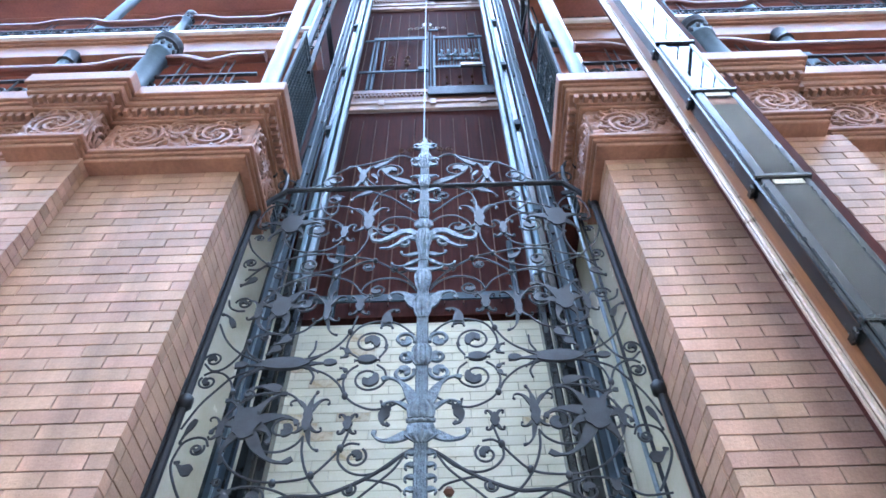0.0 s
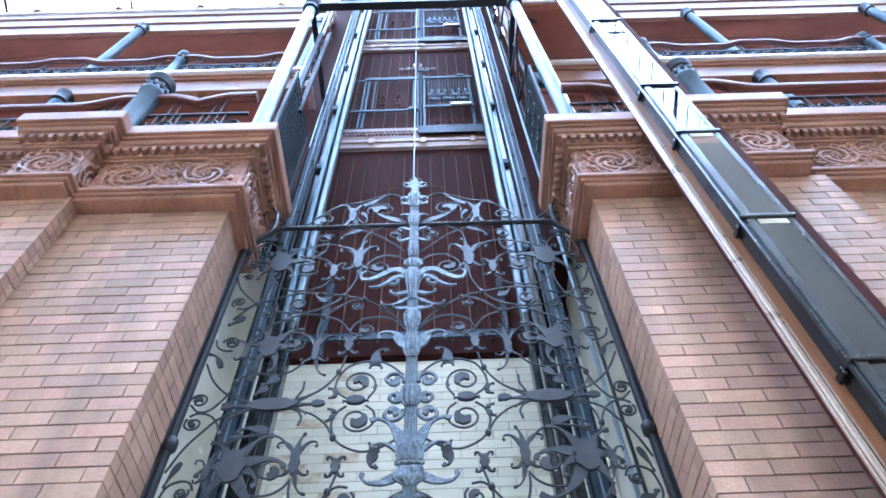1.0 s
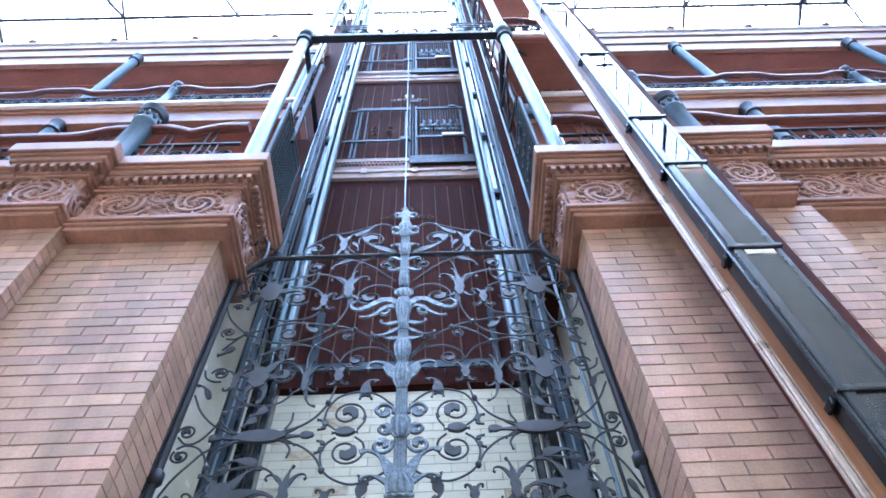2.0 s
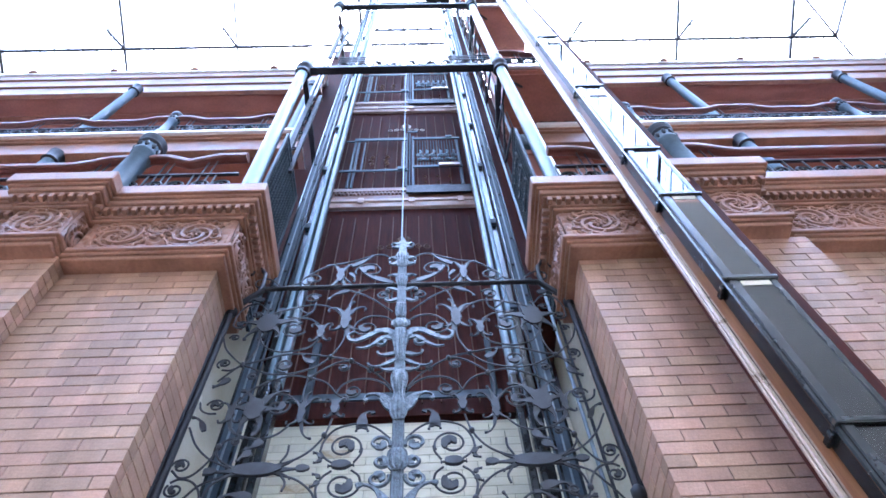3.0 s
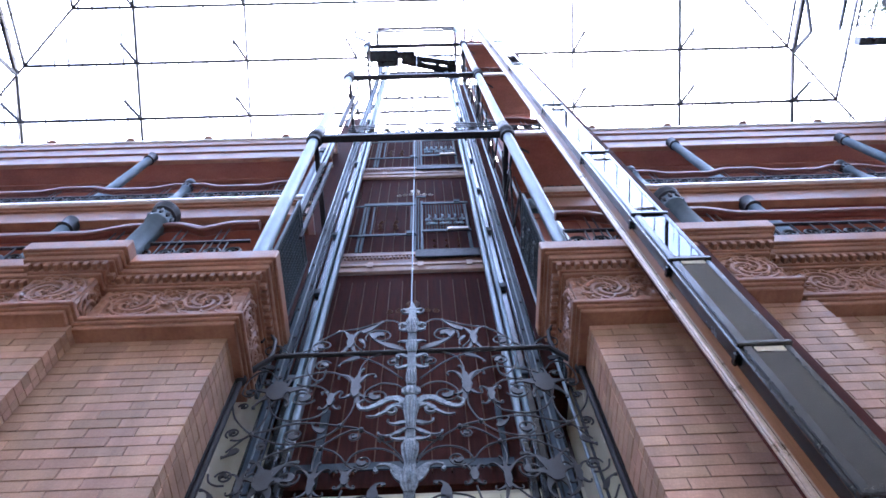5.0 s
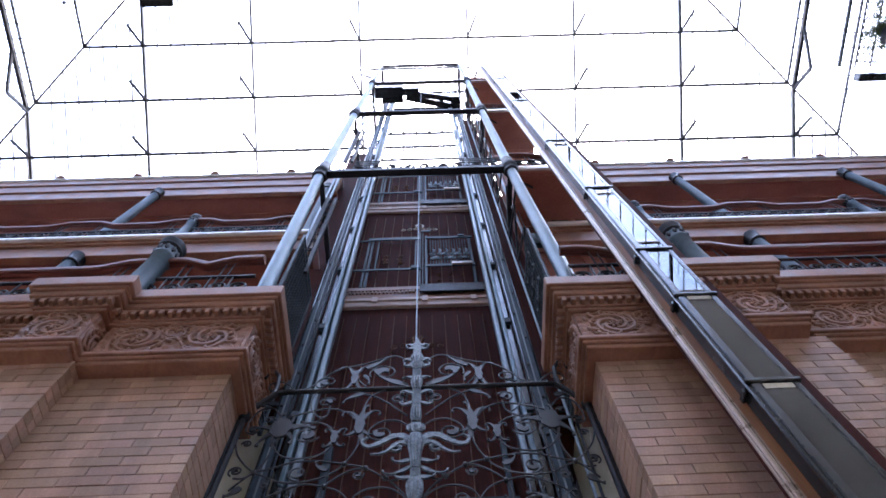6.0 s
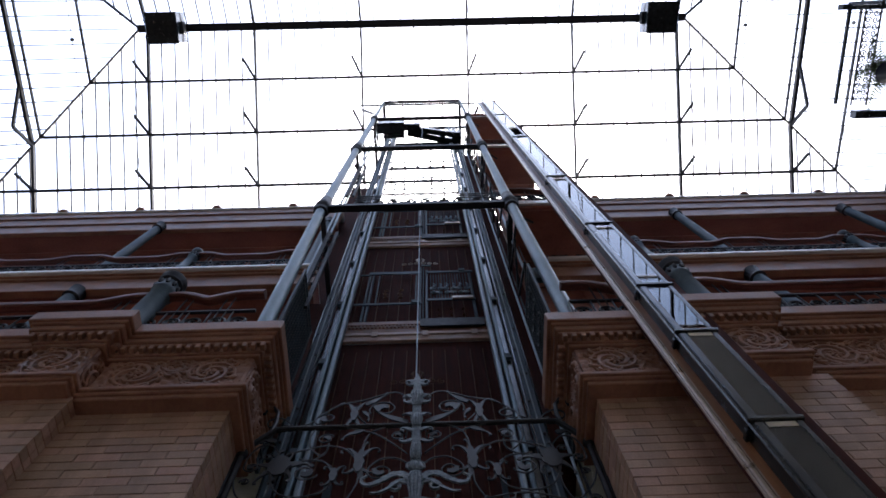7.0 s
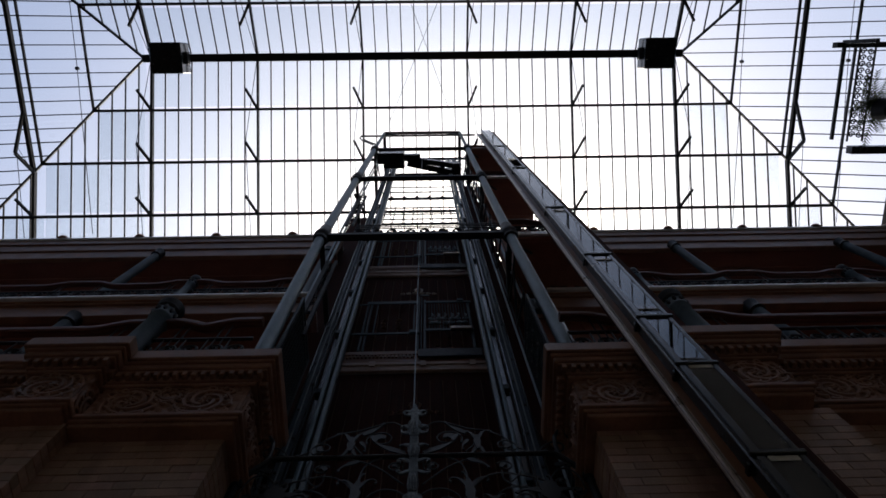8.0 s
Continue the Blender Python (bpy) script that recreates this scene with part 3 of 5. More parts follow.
# ropes and thin pipes beside the east guide
for x, y, r in ((0.90, 2.66, 0.012), (1.06, 2.55, 0.018), (1.13, 2.6, 0.009), (0.96, 2.72, 0.010)):
    bm = bmesh.new()
    tube(bm, [(x, y, 0.0), (x, y, 22.0)], r, 8)
    part("service_pipe", bm, STEEL if r > 0.011 else IRON, tower, "thin pale upright pipe", True)
for x in (-1.46, -1.40):
    bm = boxes((x, x + 0.03, 2.53, 2.56, L2, 21.8))
    part("rear_upright", bm, STEEL, tower, "pale slim upright")
# bracing on the side frames
for z in (5.6, 10.2, 14.7):
    for i in range(5):
        zz = z + i * 0.8
        for ya, yb, za, zb in ((2.2, 2.72, zz, zz + 0.4), (2.72, 2.2, zz + 0.4, zz + 0.8)):
            bm = bmesh.new()
            beam(bm, (0.95, ya, za), (0.95, yb, zb), 0.02, 0.035)
            part("side_brace", bm, IRON, tower)
for z in (8.35, 12.8):
    bm = bmesh.new()
    beam(bm, (-1.30, 2.35, z - 1.0), (-1.30, 2.35, z + 1.45), 0.05, 0.03)
    beam(bm, (-1.20, 2.35, z - 1.0), (-1.20, 2.35, z + 1.45), 0.04, 0.03)
    for i in range(10):
        tube(bm, [(px, 2.35, pz) for px, pz in scroll_pts(-1.25, z - 0.85 + i * 0.24, 0.05, 0, 1.2, 1 if i % 2 else -1, 12)], 0.006, 5)
    part("scroll_strip", bm, IRON, tower, "dark iron strip filled with scrolls")


def side_screen(x, z0, z1, y0, y1):
    """A dense scrolled iron screen in the side of the cage."""
    bm = bmesh.new()
    box(bm, x - 0.012, x + 0.012, y0, y0 + 0.03, z0, z1)
    box(bm, x - 0.012, x + 0.012, y1 - 0.03, y1, z0, z1)
    for z in (z0, z1 - 0.03, z0 + 0.12, z1 - 0.15):
        box(bm, x - 0.011, x + 0.011, y0 + 0.031, y1 - 0.031, z, z + 0.025)
    n, m = int((y1 - y0) / 0.055), int((z1 - z0) / 0.055)
    for i in range(n):
        for j in range(m):
            cy, cz = y0 + 0.045 + (y1 - y0 - 0.09) * i / max(1, n - 1), z0 + 0.03 + (z1 - z0 - 0.06) * j / (m - 1)
            tube(bm, [(x, cy + 0.026 * math.cos(a), cz + 0.026 * math.sin(a)) for a in [k * math.pi / 3 for k in range(7)]], 0.0055, 4, False)
    for j in range(int((z1 - z0) / 0.3)):
        cz = z0 + 0.25 + 0.3 * j
        cy = (y0 + y1) / 2
        for h in (1, -1):
            tube(bm, [(x - 0.008, cy + h * 0.09 + (px), cz + pz) for px, pz in scroll_pts(0, 0, 0.085, 180 if h > 0 else 0, 1.5, h, 18)], 0.011, 5)
    part("side_screen", bm, DOORIRON, tower, "dense dark iron scroll screen")


side_screen(-1.215, 5.36, 7.6, 2.06, 2.72)
side_screen(0.92, 5.36, 7.6, 2.06, 2.72)
# the head of the tower: frame, sheave housing and slatted rear rails
Z_HEAD = 23.4
bm = bmesh.new()
for p, q in (((COL_L, 2.05), (COL_R, 2.05)), ((COL_L, 3.4), (COL_R, 3.4)), ((COL_L, 2.05), (COL_L, 3.4)), ((COL_R, 2.05), (COL_R, 3.4))):
    tube(bm, [(*p, Z_HEAD), (*q, Z_HEAD)], 0.05, 8)
tube(bm, [(-2.1, 2.09, 22.95), (1.5, 2.09, 22.95)], 0.032, 8)
for x, s in ((COL_L, 1), (COL_R, -1)):
    tube(bm, [(x, 2.05, 22.3), (x + s * 0.42, 2.05, 23.35)], 0.04, 6)
    tube(bm, [(x, 3.4, 19.0), (x, 3.4, Z_HEAD)], 0.045, 8)
    tube(bm, [(x, 2.1, 19.4), (x, 3.3, 21.0)], 0.02, 6)
part("head_frame", bm, IRON, tower, "dark head frame with corner braces", True)
bm = bmesh.new()
for x in (-2.08, -1.98):
    tube(bm, [(x, 2.09, 23.05), (x, 2.09, 22.4), (x + 0.1, 2.1, 21.9), (x + 0.55, 2.07, 20.4)], 0.022, 6)
part("head_strut", bm, IRON, tower, "", True)
bm = boxes((-1.34, -0.62, 2.17, 2.46, 19.25, 19.75), (-1.18, -0.62, 2.46, 2.58, 19.25, 19.6), (-0.62, -0.20, 2.22, 2.40, 19.3, 19.6), bevel=0.02)
beam(bm, (-0.55, 2.33, 19.40), (0.74, 2.54, 19.40), 0.13, 0.22)
beam(bm, (-0.55, 2.45, 19.40), (0.74, 2.74, 19.40), 0.15, 0.22)
for u in (0.35, 0.72):
    beam(bm, (-0.55 + 1.29 * u, 2.33 + 0.23 * u, 19.40), (-0.55 + 1.29 * u, 2.47 + 0.25 * u, 19.40), 0.12, 0.18)
box(bm, 0.62, 0.84, 2.45, 2.85, 19.2, 19.7)
part("sheave_beam", bm, DARKPAINT, tower, "black sheave housing on a raking beam")
for z, h in ((16.85, 0.05), (17.32, 0.035), (17.85, 0.035), (18.62, 0.06), (19.75, 0.09), (19.98, 0.05), (20.85, 0.07), (21.65, 0.05)):
    part("rear_rail", boxes((-1.12, 0.78, 3.5, 3.53, z, z + h)), IRON, tower, "dark rear rail of the shaft")
for i in range(9):
    x = -1.10 + i * 0.232
    part("rear_baluster", boxes((x, x + 0.03, 3.485, 3.498, 16.85, 18.66)), IRON, tower)
for i in range(12):
    bm = bmesh.new()
    tube(bm, [(px, 3.51, pz) for px, pz in scroll_pts(-0.99 + i * 0.152, 18.1, 0.07, 0, 1.2, 1 if i % 2 else -1, 12)], 0.014, 5)
    part("rear_scroll", bm, IRON, tower)
for i in range(6):
    part("rail_block", boxes((-1.06 + i * 0.35, -0.98 + i * 0.35, 3.46, 3.498, 19.84, 20.04)), IRON, tower)
bm = bmesh.new()
tube(bm, [(-0.125, 2.18, 0.2), (-0.155, 2.30, 21.5)], 0.0055, 8)
part("lift_cable", bm, STEEL, tower, "pale wire rope")

# landings beside the tower
for k, z in enumerate(LV):
    ln = thing("lift_landing", "reddish brown panelled landing soffit beside the lift", "landing", "lift landings", "structure", at=(1.5, 2.3, z))
    part("soffit", boxes((-0.41, 0.55, -0.22, 0.60, -0.06, 0.10)), SOFFIT, ln)
    part("soffit_mould", boxes((-0.41, 0.55, -0.18, -0.14, -0.085, -0.062), (-0.41, 0.55, 0.50, 0.54, -0.085, -0.062), bevel=0.004), SOFFIT, ln)
    part("edge", boxes((-0.43, 0.57, -0.26, -0.2225, 0.0, 0.14), bevel=0.01), MARBLE if k < 2 else TERRA, ln, "pale edge strip")
    railing(1.12, 2.0, 2.12, z + 0.1, 0.95, "dark iron railing on the lift landing", "landing railings", 2)


# ---- landing doors at the back of the shaft ----
def landing_door(z, top, label, sill=True, grille=True):
    d = thing("landing_door", label, "lift door", "lift landing doors", at=(-0.18, Y_BACK, z))
    W = 1.02
    part("panel_wall", boxes((-W, W, 0.02, 0.12, 0.0, top - z)), DOORWOOD, d, "dark red mahogany boarding")
    if sill:
        part("sill", boxes((-W, W, -0.03, 0.02, -0.25, -0.12), (-W, W, -0.05, 0.02, -0.12, -0.052), (-0.62, -0.54, -0.07, -0.051, -0.20, -0.06), (0.03, 0.11, -0.07, -0.051, -0.20, -0.06), (0.66, 0.74, -0.07, -0.051, -0.20, -0.06), bevel=0.006), CREAM, d, "pale cream stone sill")
        part("sill_strip", boxes((-W + 0.04, W - 0.04, -0.02, 0.0, -0.046, 0.30), (-W + 0.04, W - 0.04, -0.045, -0.021, 0.20, 0.30), bevel=0.004), TERRA, d)
        dent = mesh_from(boxes((-0.014, 0.014, -0.045, -0.021, 0.12, 0.185), bevel=0.003), "dentil", TERRA)
        for i in range(18):
            ob = new("dentil", dent)
            ob.parent = d
            ob.location = (-0.93 + i * 0.05, 0, 0)
        part("sill_plate", boxes((0.0, 0.86, -0.075, -0.050, 0.06, 0.30), bevel=0.006), IRON, d, "dark iron plate over the sill")
    strip = mesh_from(boxes((-0.0045, 0.0045, -0.004, 0.018, 0.32 if sill else 0.12, top - z - 0.25)), "gilt_strip", GILT)
    for i in range(13):
        ob = new("gilt_strip", strip)
        ob.parent = d
        ob.location = (-0.93 + i * 0.155, 0, 0)
    f = bmesh.new()
    if grille:
        for x0, x1, z0, z1 in ((-0.82, -0.785, 0.31, 2.14), (-0.765, -0.73, 0.31, 2.14), (0.745, 0.79, 0.31, 2.2), (-0.02, 0.012, 0.31, 2.45), (0.03, 0.05, 0.31, 2.45), (0.07, 0.11, 0.31, 2.3)):
            box(f, x0, x1, -0.05, -0.015, z0, z1, bevel=0.006)
        for x0, x1, z0, z1 in ((-0.95, -0.82, 2.05, 2.10), (-0.82, -0.005, 2.09, 2.20), (0.09, 0.82, 2.11, 2.19), (-0.95, 0.02, 0.84, 0.90), (0.09, 0.80, 0.95, 1.02)):
            box(f, x0, x1, -0.068, -0.052, z0, z1, bevel=0.003)
        for x0, x1, z0, z1 in ((0.0, 0.16, 2.40, 2.46), (-0.13, 0.0, 0.86, 0.96), (0.60, 0.70, 2.16, 2.24)):
            box(f, x0, x1, -0.085, -0.069, z0, z1, bevel=0.004)
        for x in (-0.66, -0.08):
            box(f, x, x + 0.02, -0.05, -0.03, 0.92, 2.08)
    else:
        for x0, x1, z0, z1 in ((-0.80, -0.73, -0.05, 0.9), (0.72, 0.77, -0.05, 0.9), (-0.03, 0.02, -0.05, 0.9)):
            box(f, x0, x1, -0.05, -0.015, z0, z1, bevel=0.006)
        box(f, -0.95, 0.80, -0.068, -0.052, 0.10, 0.18)
    part("door_frame", f, DOORIRON, d, "blue-grey iron sliding door frame")
    if grille:
        for i in range(14):
            x = 0.15 + 0.042 * i
            part("grille_bar", boxes((x, x + 0.008, -0.045, -0.035, 1.03, 2.1)), DOORIRON, d)
        gb = bmesh.new()
        for i in range(6):
            cx = 0.19 + i * 0.10
            for dz, hand in ((0.0, 1), (0.16, -1)):
                tube(gb, [(px, -0.055, pz) for px, pz in scroll_pts(cx, 1.28 + dz, 0.05, 90, 1.4, hand if i % 2 else -hand, 14)], 0.011, 5)
            tube(gb, [(cx, -0.055, 1.49), (cx + 0.02, -0.055, 1.58), (cx, -0.055, 1.66)], [0.012, 0.02, 0.006], 5)
        part("grille_scrolls", gb, STEEL, d, "pale metal scrolls on the door grille")
        gb = bmesh.new()
        for cx in (-0.52, -0.30):
            for j in range(3):
                tube(gb, [(px, -0.03, pz) for px, pz in scroll_pts(cx, 1.20 + 0.13 * j, 0.045, 90, 1.2, 1 if j % 2 else -1, 12)], 0.011, 5)
        part("panel_ornament", gb, GILT, d, "small dull gilt scroll drops")
        gb = bmesh.new()
        for i in range(3):
            for j in range(2):
                lathe(gb, 0.26 + i * 0.17, -0.02, [(0.008, 0.50 + 0.2 * j), (0.018, 0.51 + 0.2 * j), (0.008, 0.53 + 0.2 * j)], 8)
        part("panel_stud", gb, GILT, d)
        part("handle", boxes((0.46, 0.76, -0.10, -0.069, 0.95, 1.03), bevel=0.006), SHEENTRIM, d, "bright handle plate")
    cr = bmesh.new()
    for s in (-1, 1):
        for i in range(3):
            tube(cr, [(px - 0.02, -0.02, pz) for px, pz in scroll_pts(s * (0.07 + 0.10 * i), 2.72 - 0.02 * i, 0.05, 90, 1.3, s, 14)], 0.007, 5)
        tube(cr, [(s * 0.04 - 0.02, -0.03, 2.74), (s * 0.06 - 0.02, -0.03, 2.84), (s * 0.03 - 0.02, -0.03, 2.92)], [0.012, 0.022, 0.005], 5)
    part("crest_ornament", cr, SHEENTRIM if sill else GILT, d, "small pale scrolls over the door")
    return d


landing_door(5.50, 9.25, "dark mahogany lift landing door with iron frame and gilt lines", False, False)
landing_door(9.50, 13.20, "dark mahogany lift landing door with iron frame and gilt lines")
landing_door(13.45, 16.6, "dark mahogany lift landing door with iron frame and gilt lines")
solid("wall_shaft", boxes((-1.75, -1.24, 2.95, 4.0, 6.12, 8.9), (0.85, 1.165, 3.06, 4.0, 6.12, 19.2), (-1.75, -1.24, 3.3, 4.0, 8.9, 16.6)), DOORWOOD, "reddish brown side walls of the lift shaft", "wall")

# white glazed brick at the foot of the shaft
gw = thing("glazed_wall", "white glazed brick wall at the foot of the shaft", "wall", kind="structure")
part("backing", boxes((-1.40, 1.16, Y_BACK + 0.03, Y_BACK + 0.2, 0, 5.43)), GROUT, gw)
gm = {}
rnd = random.Random(5)
rows_g = int((5.43 - 3.0) / 0.0765)
for r in range(rows_g):
    x = -1.36 - (0.115 if r % 2 else 0)
    while x < 1.12:
        a, b = max(x, -1.36), min(x + 0.23, 1.12)
        x += 0.23
        if b - a < 0.04:
            continue
        stained = (a < -0.62 and rnd.random() < 0.16) or rnd.random() < 0.012
        key = (round(b - a, 2), stained)
        if key not in gm:
            gm[key] = mesh_from(boxes((-(b - a) / 2 + 0.0016, (b - a) / 2 - 0.0016, 0, 0.03, 0, 0.0733), bevel=0.0012), "glazed_brick", STAINED if stained else GLAZED)
        ob = new("glazed_brick", gm[key])
        ob.parent = gw
        ob.location = ((a + b) / 2, Y_BACK + rnd.uniform(-0.001, 0.001), 3.0 + r * 0.0765)
for x0, x1, lab in ((-1.40, -1.365, "west"), (1.125, 1.16, "east")):
    part("return_lining", boxes((x0, x1, 2.21, 2.94, 0, 6.95), (x0, x1, 2.94, Y_BACK + 0.02, 0, 6.1)), GLAZED, gw, "white glazed return wall")


# ---- the scrolled lift gate ----
Y_GATE = 2.08
GX = -0.116
Z_BAR = 4.885
gate = thing("lift_gate", "tall black wrought-iron lift gate of scrolls and leaves", "gate")
for s in (-1, 1):
    xe = GX + s * 0.945
    bm = bmesh.new()
    tube(bm, [(xe + s * 0.005, Y_GATE, 0.0), (xe, Y_GATE, 4.66), (xe - s * 0.015, Y_GATE, 4.71), (xe - s * 0.10, Y_GATE, 4.83), (xe - s * 0.135, Y_GATE, 4.875), (xe - s * 0.19, Y_GATE, Z_BAR)], 0.017, 8)
    part("gate_stile", bm, IRON, gate, "black round gate stile with bent top", True)
    bm = boxes(*[(min(xe + s * 0.022, xe + s * 0.04), max(xe + s * 0.022, xe + s * 0.04), Y_GATE - 0.01, Y_GATE + 0.05, 0.0, 4.66)], bevel=0.005)
    part("jamb_strip", bm, IRON, gate, "flat iron jamb strip")
    bm = bmesh.new()
    tube(bm, [(xe - s * 0.11, Y_GATE, 4.84), (xe - s * 0.12, Y_GATE, 4.95), (xe - s * 0.11, Y_GATE, 5.06), (xe - s * 0.075, Y_GATE, 5.12), (xe - s * 0.04, Y_GATE, 5.11), (xe - s * 0.03, Y_GATE, 5.05)], [0.014, 0.014, 0.013, 0.012, 0.011, 0.009], 7)
    part("stile_hook", bm, IRON, gate, "", True)
    for z in (4.66, 3.30, 2.3):
        bm = bmesh.new()
        lathe(bm, xe, Y_GATE, [(0.018, z - 0.035), (0.03, z - 0.02), (0.03, z + 0.02), (0.018, z + 0.035)], 10)
        part("stile_knob", bm, IRON, gate, "", True)
bm = bmesh.new()
tube(bm, [(GX - 0.78, Y_GATE, Z_BAR), (GX + 0.78, Y_GATE, Z_BAR)], 0.015, 8)
part("top_bar", bm, IRON, gate, "black round top bar", True)
bm = bmesh.new()
tube(bm, [(GX - 0.93, Y_GATE, 0.12), (GX + 0.93, Y_GATE, 0.12)], 0.026, 8)
part("bottom_bar", bm, IRON, gate, "", True)


def ribbon(bm, pts, widths, y, thick=0.009):
    """A flat cut strip of changing width along (x, z) points."""
    pts = [Vector(p) for p in pts]
    n = len(pts)
    la, lb, ra, rb = [], [], [], []
    for i, p in enumerate(pts):
        d = (pts[min(i + 1, n - 1)] - pts[max(i - 1, 0)]).normalized()
        o = Vector((-d.y, d.x)) * widths[i] / 2
        for store, q, yy in ((la, p + o, y - thick / 2), (ra, p - o, y - thick / 2), (lb, p + o, y + thick / 2), (rb, p - o, y + thick / 2)):
            store.append(bm.verts.new((q.x, yy, q.y)))
    for i in range(n - 1):
        bm.faces.new((la[i], ra[i], ra[i + 1], la[i + 1]))
        bm.faces.new((lb[i], lb[i + 1], rb[i + 1], rb[i]))
        bm.faces.new((la[i], la[i + 1], lb[i + 1], lb[i]))
        bm.faces.new((ra[i], rb[i], rb[i + 1], ra[i + 1]))
    bm.faces.new((la[0], lb[0], rb[0], ra[0]))
    bm.faces.new((la[-1], ra[-1], rb[-1], lb[-1]))


def horn(bm, x, z, ang, length, width, curl, y=None, n=14, tip=0.55, thick=0.009):
    """A leaf lobe that starts at (x, z) towards ang (0 up, positive to the left), swells, tapers and curls up at its end."""
    a = radians(90 + ang)
    p = Vector((x, z))
    pts, ws = [], []
    for i in range(n + 1):
        t = i / n
        pts.append(p.copy())
        ws.append(width * (0.50 + 0.50 * math.sin(math.pi * min(1, t * 1.6))) * (1 - 0.86 * t ** 1.2) + (width * tip * 0.5 if t > 0.88 else 0))
        a += radians(curl) * (0.10 + 3.2 * t ** 2.6) / n * 1.25
        p = p + Vector((math.cos(a), math.sin(a))) * (length / n)
    ribbon(bm, pts, ws, Y_GATE if y is None else y, thick)


def spline(pts, n=7):
    """Points of a smooth curve through the given ones."""
    ps = [Vector(p) for p in pts]
    ps = [ps[0] * 2 - ps[1]] + ps + [ps[-1] * 2 - ps[-2]]
    out = []
    for a, b, c, d in zip(ps, ps[1:], ps[2:], ps[3:]):
        for i in range(n):
            t = i / n
            out.append(0.5 * (2 * b + (c - a) * t + (2 * a - 5 * b + 4 * c - d) * t * t + (3 * b - a - 3 * c + d) * t ** 3))
    return out + [ps[-2]]


def scroll(bm, cx, cz, r, a0, turns, hand, leaf=0.3, bar=0.005, y=None):
    """A spiral bar that ends in a scalloped comma-shaped leaf."""
    y = Y_GATE if y is None else y
    pts = scroll_pts(cx, cz, r, a0, turns, hand, 44, 0.12)
    k = int(len(pts) * 0.60)
    tube(bm, [(x, y, z) for x, z in pts[:k + 2]], bar, 6)
    tail = pts[k:]
    n = len(tail) - 1
    ribbon(bm, tail, [bar * 2 + r * leaf * 1.25 * math.sin(math.pi * min(1.0, 0.06 + 0.86 * i / n)) ** 1.2 * (0.86 + 0.14 * abs(math.sin(i * 0.9))) for i in range(n + 1)], y - 0.001, 0.012)


def blade(bm, x, z, rx, rz, y, thick=0.012, k=14, wave=0.14, lobes=3):
    plate(bm, [(x + rx * math.cos(2 * math.pi * i / k) * (1 + wave * math.cos(2 * math.pi * i / k * lobes)), z + rz * math.sin(2 * math.pi * i / k)) for i in range(k)], y, thick)


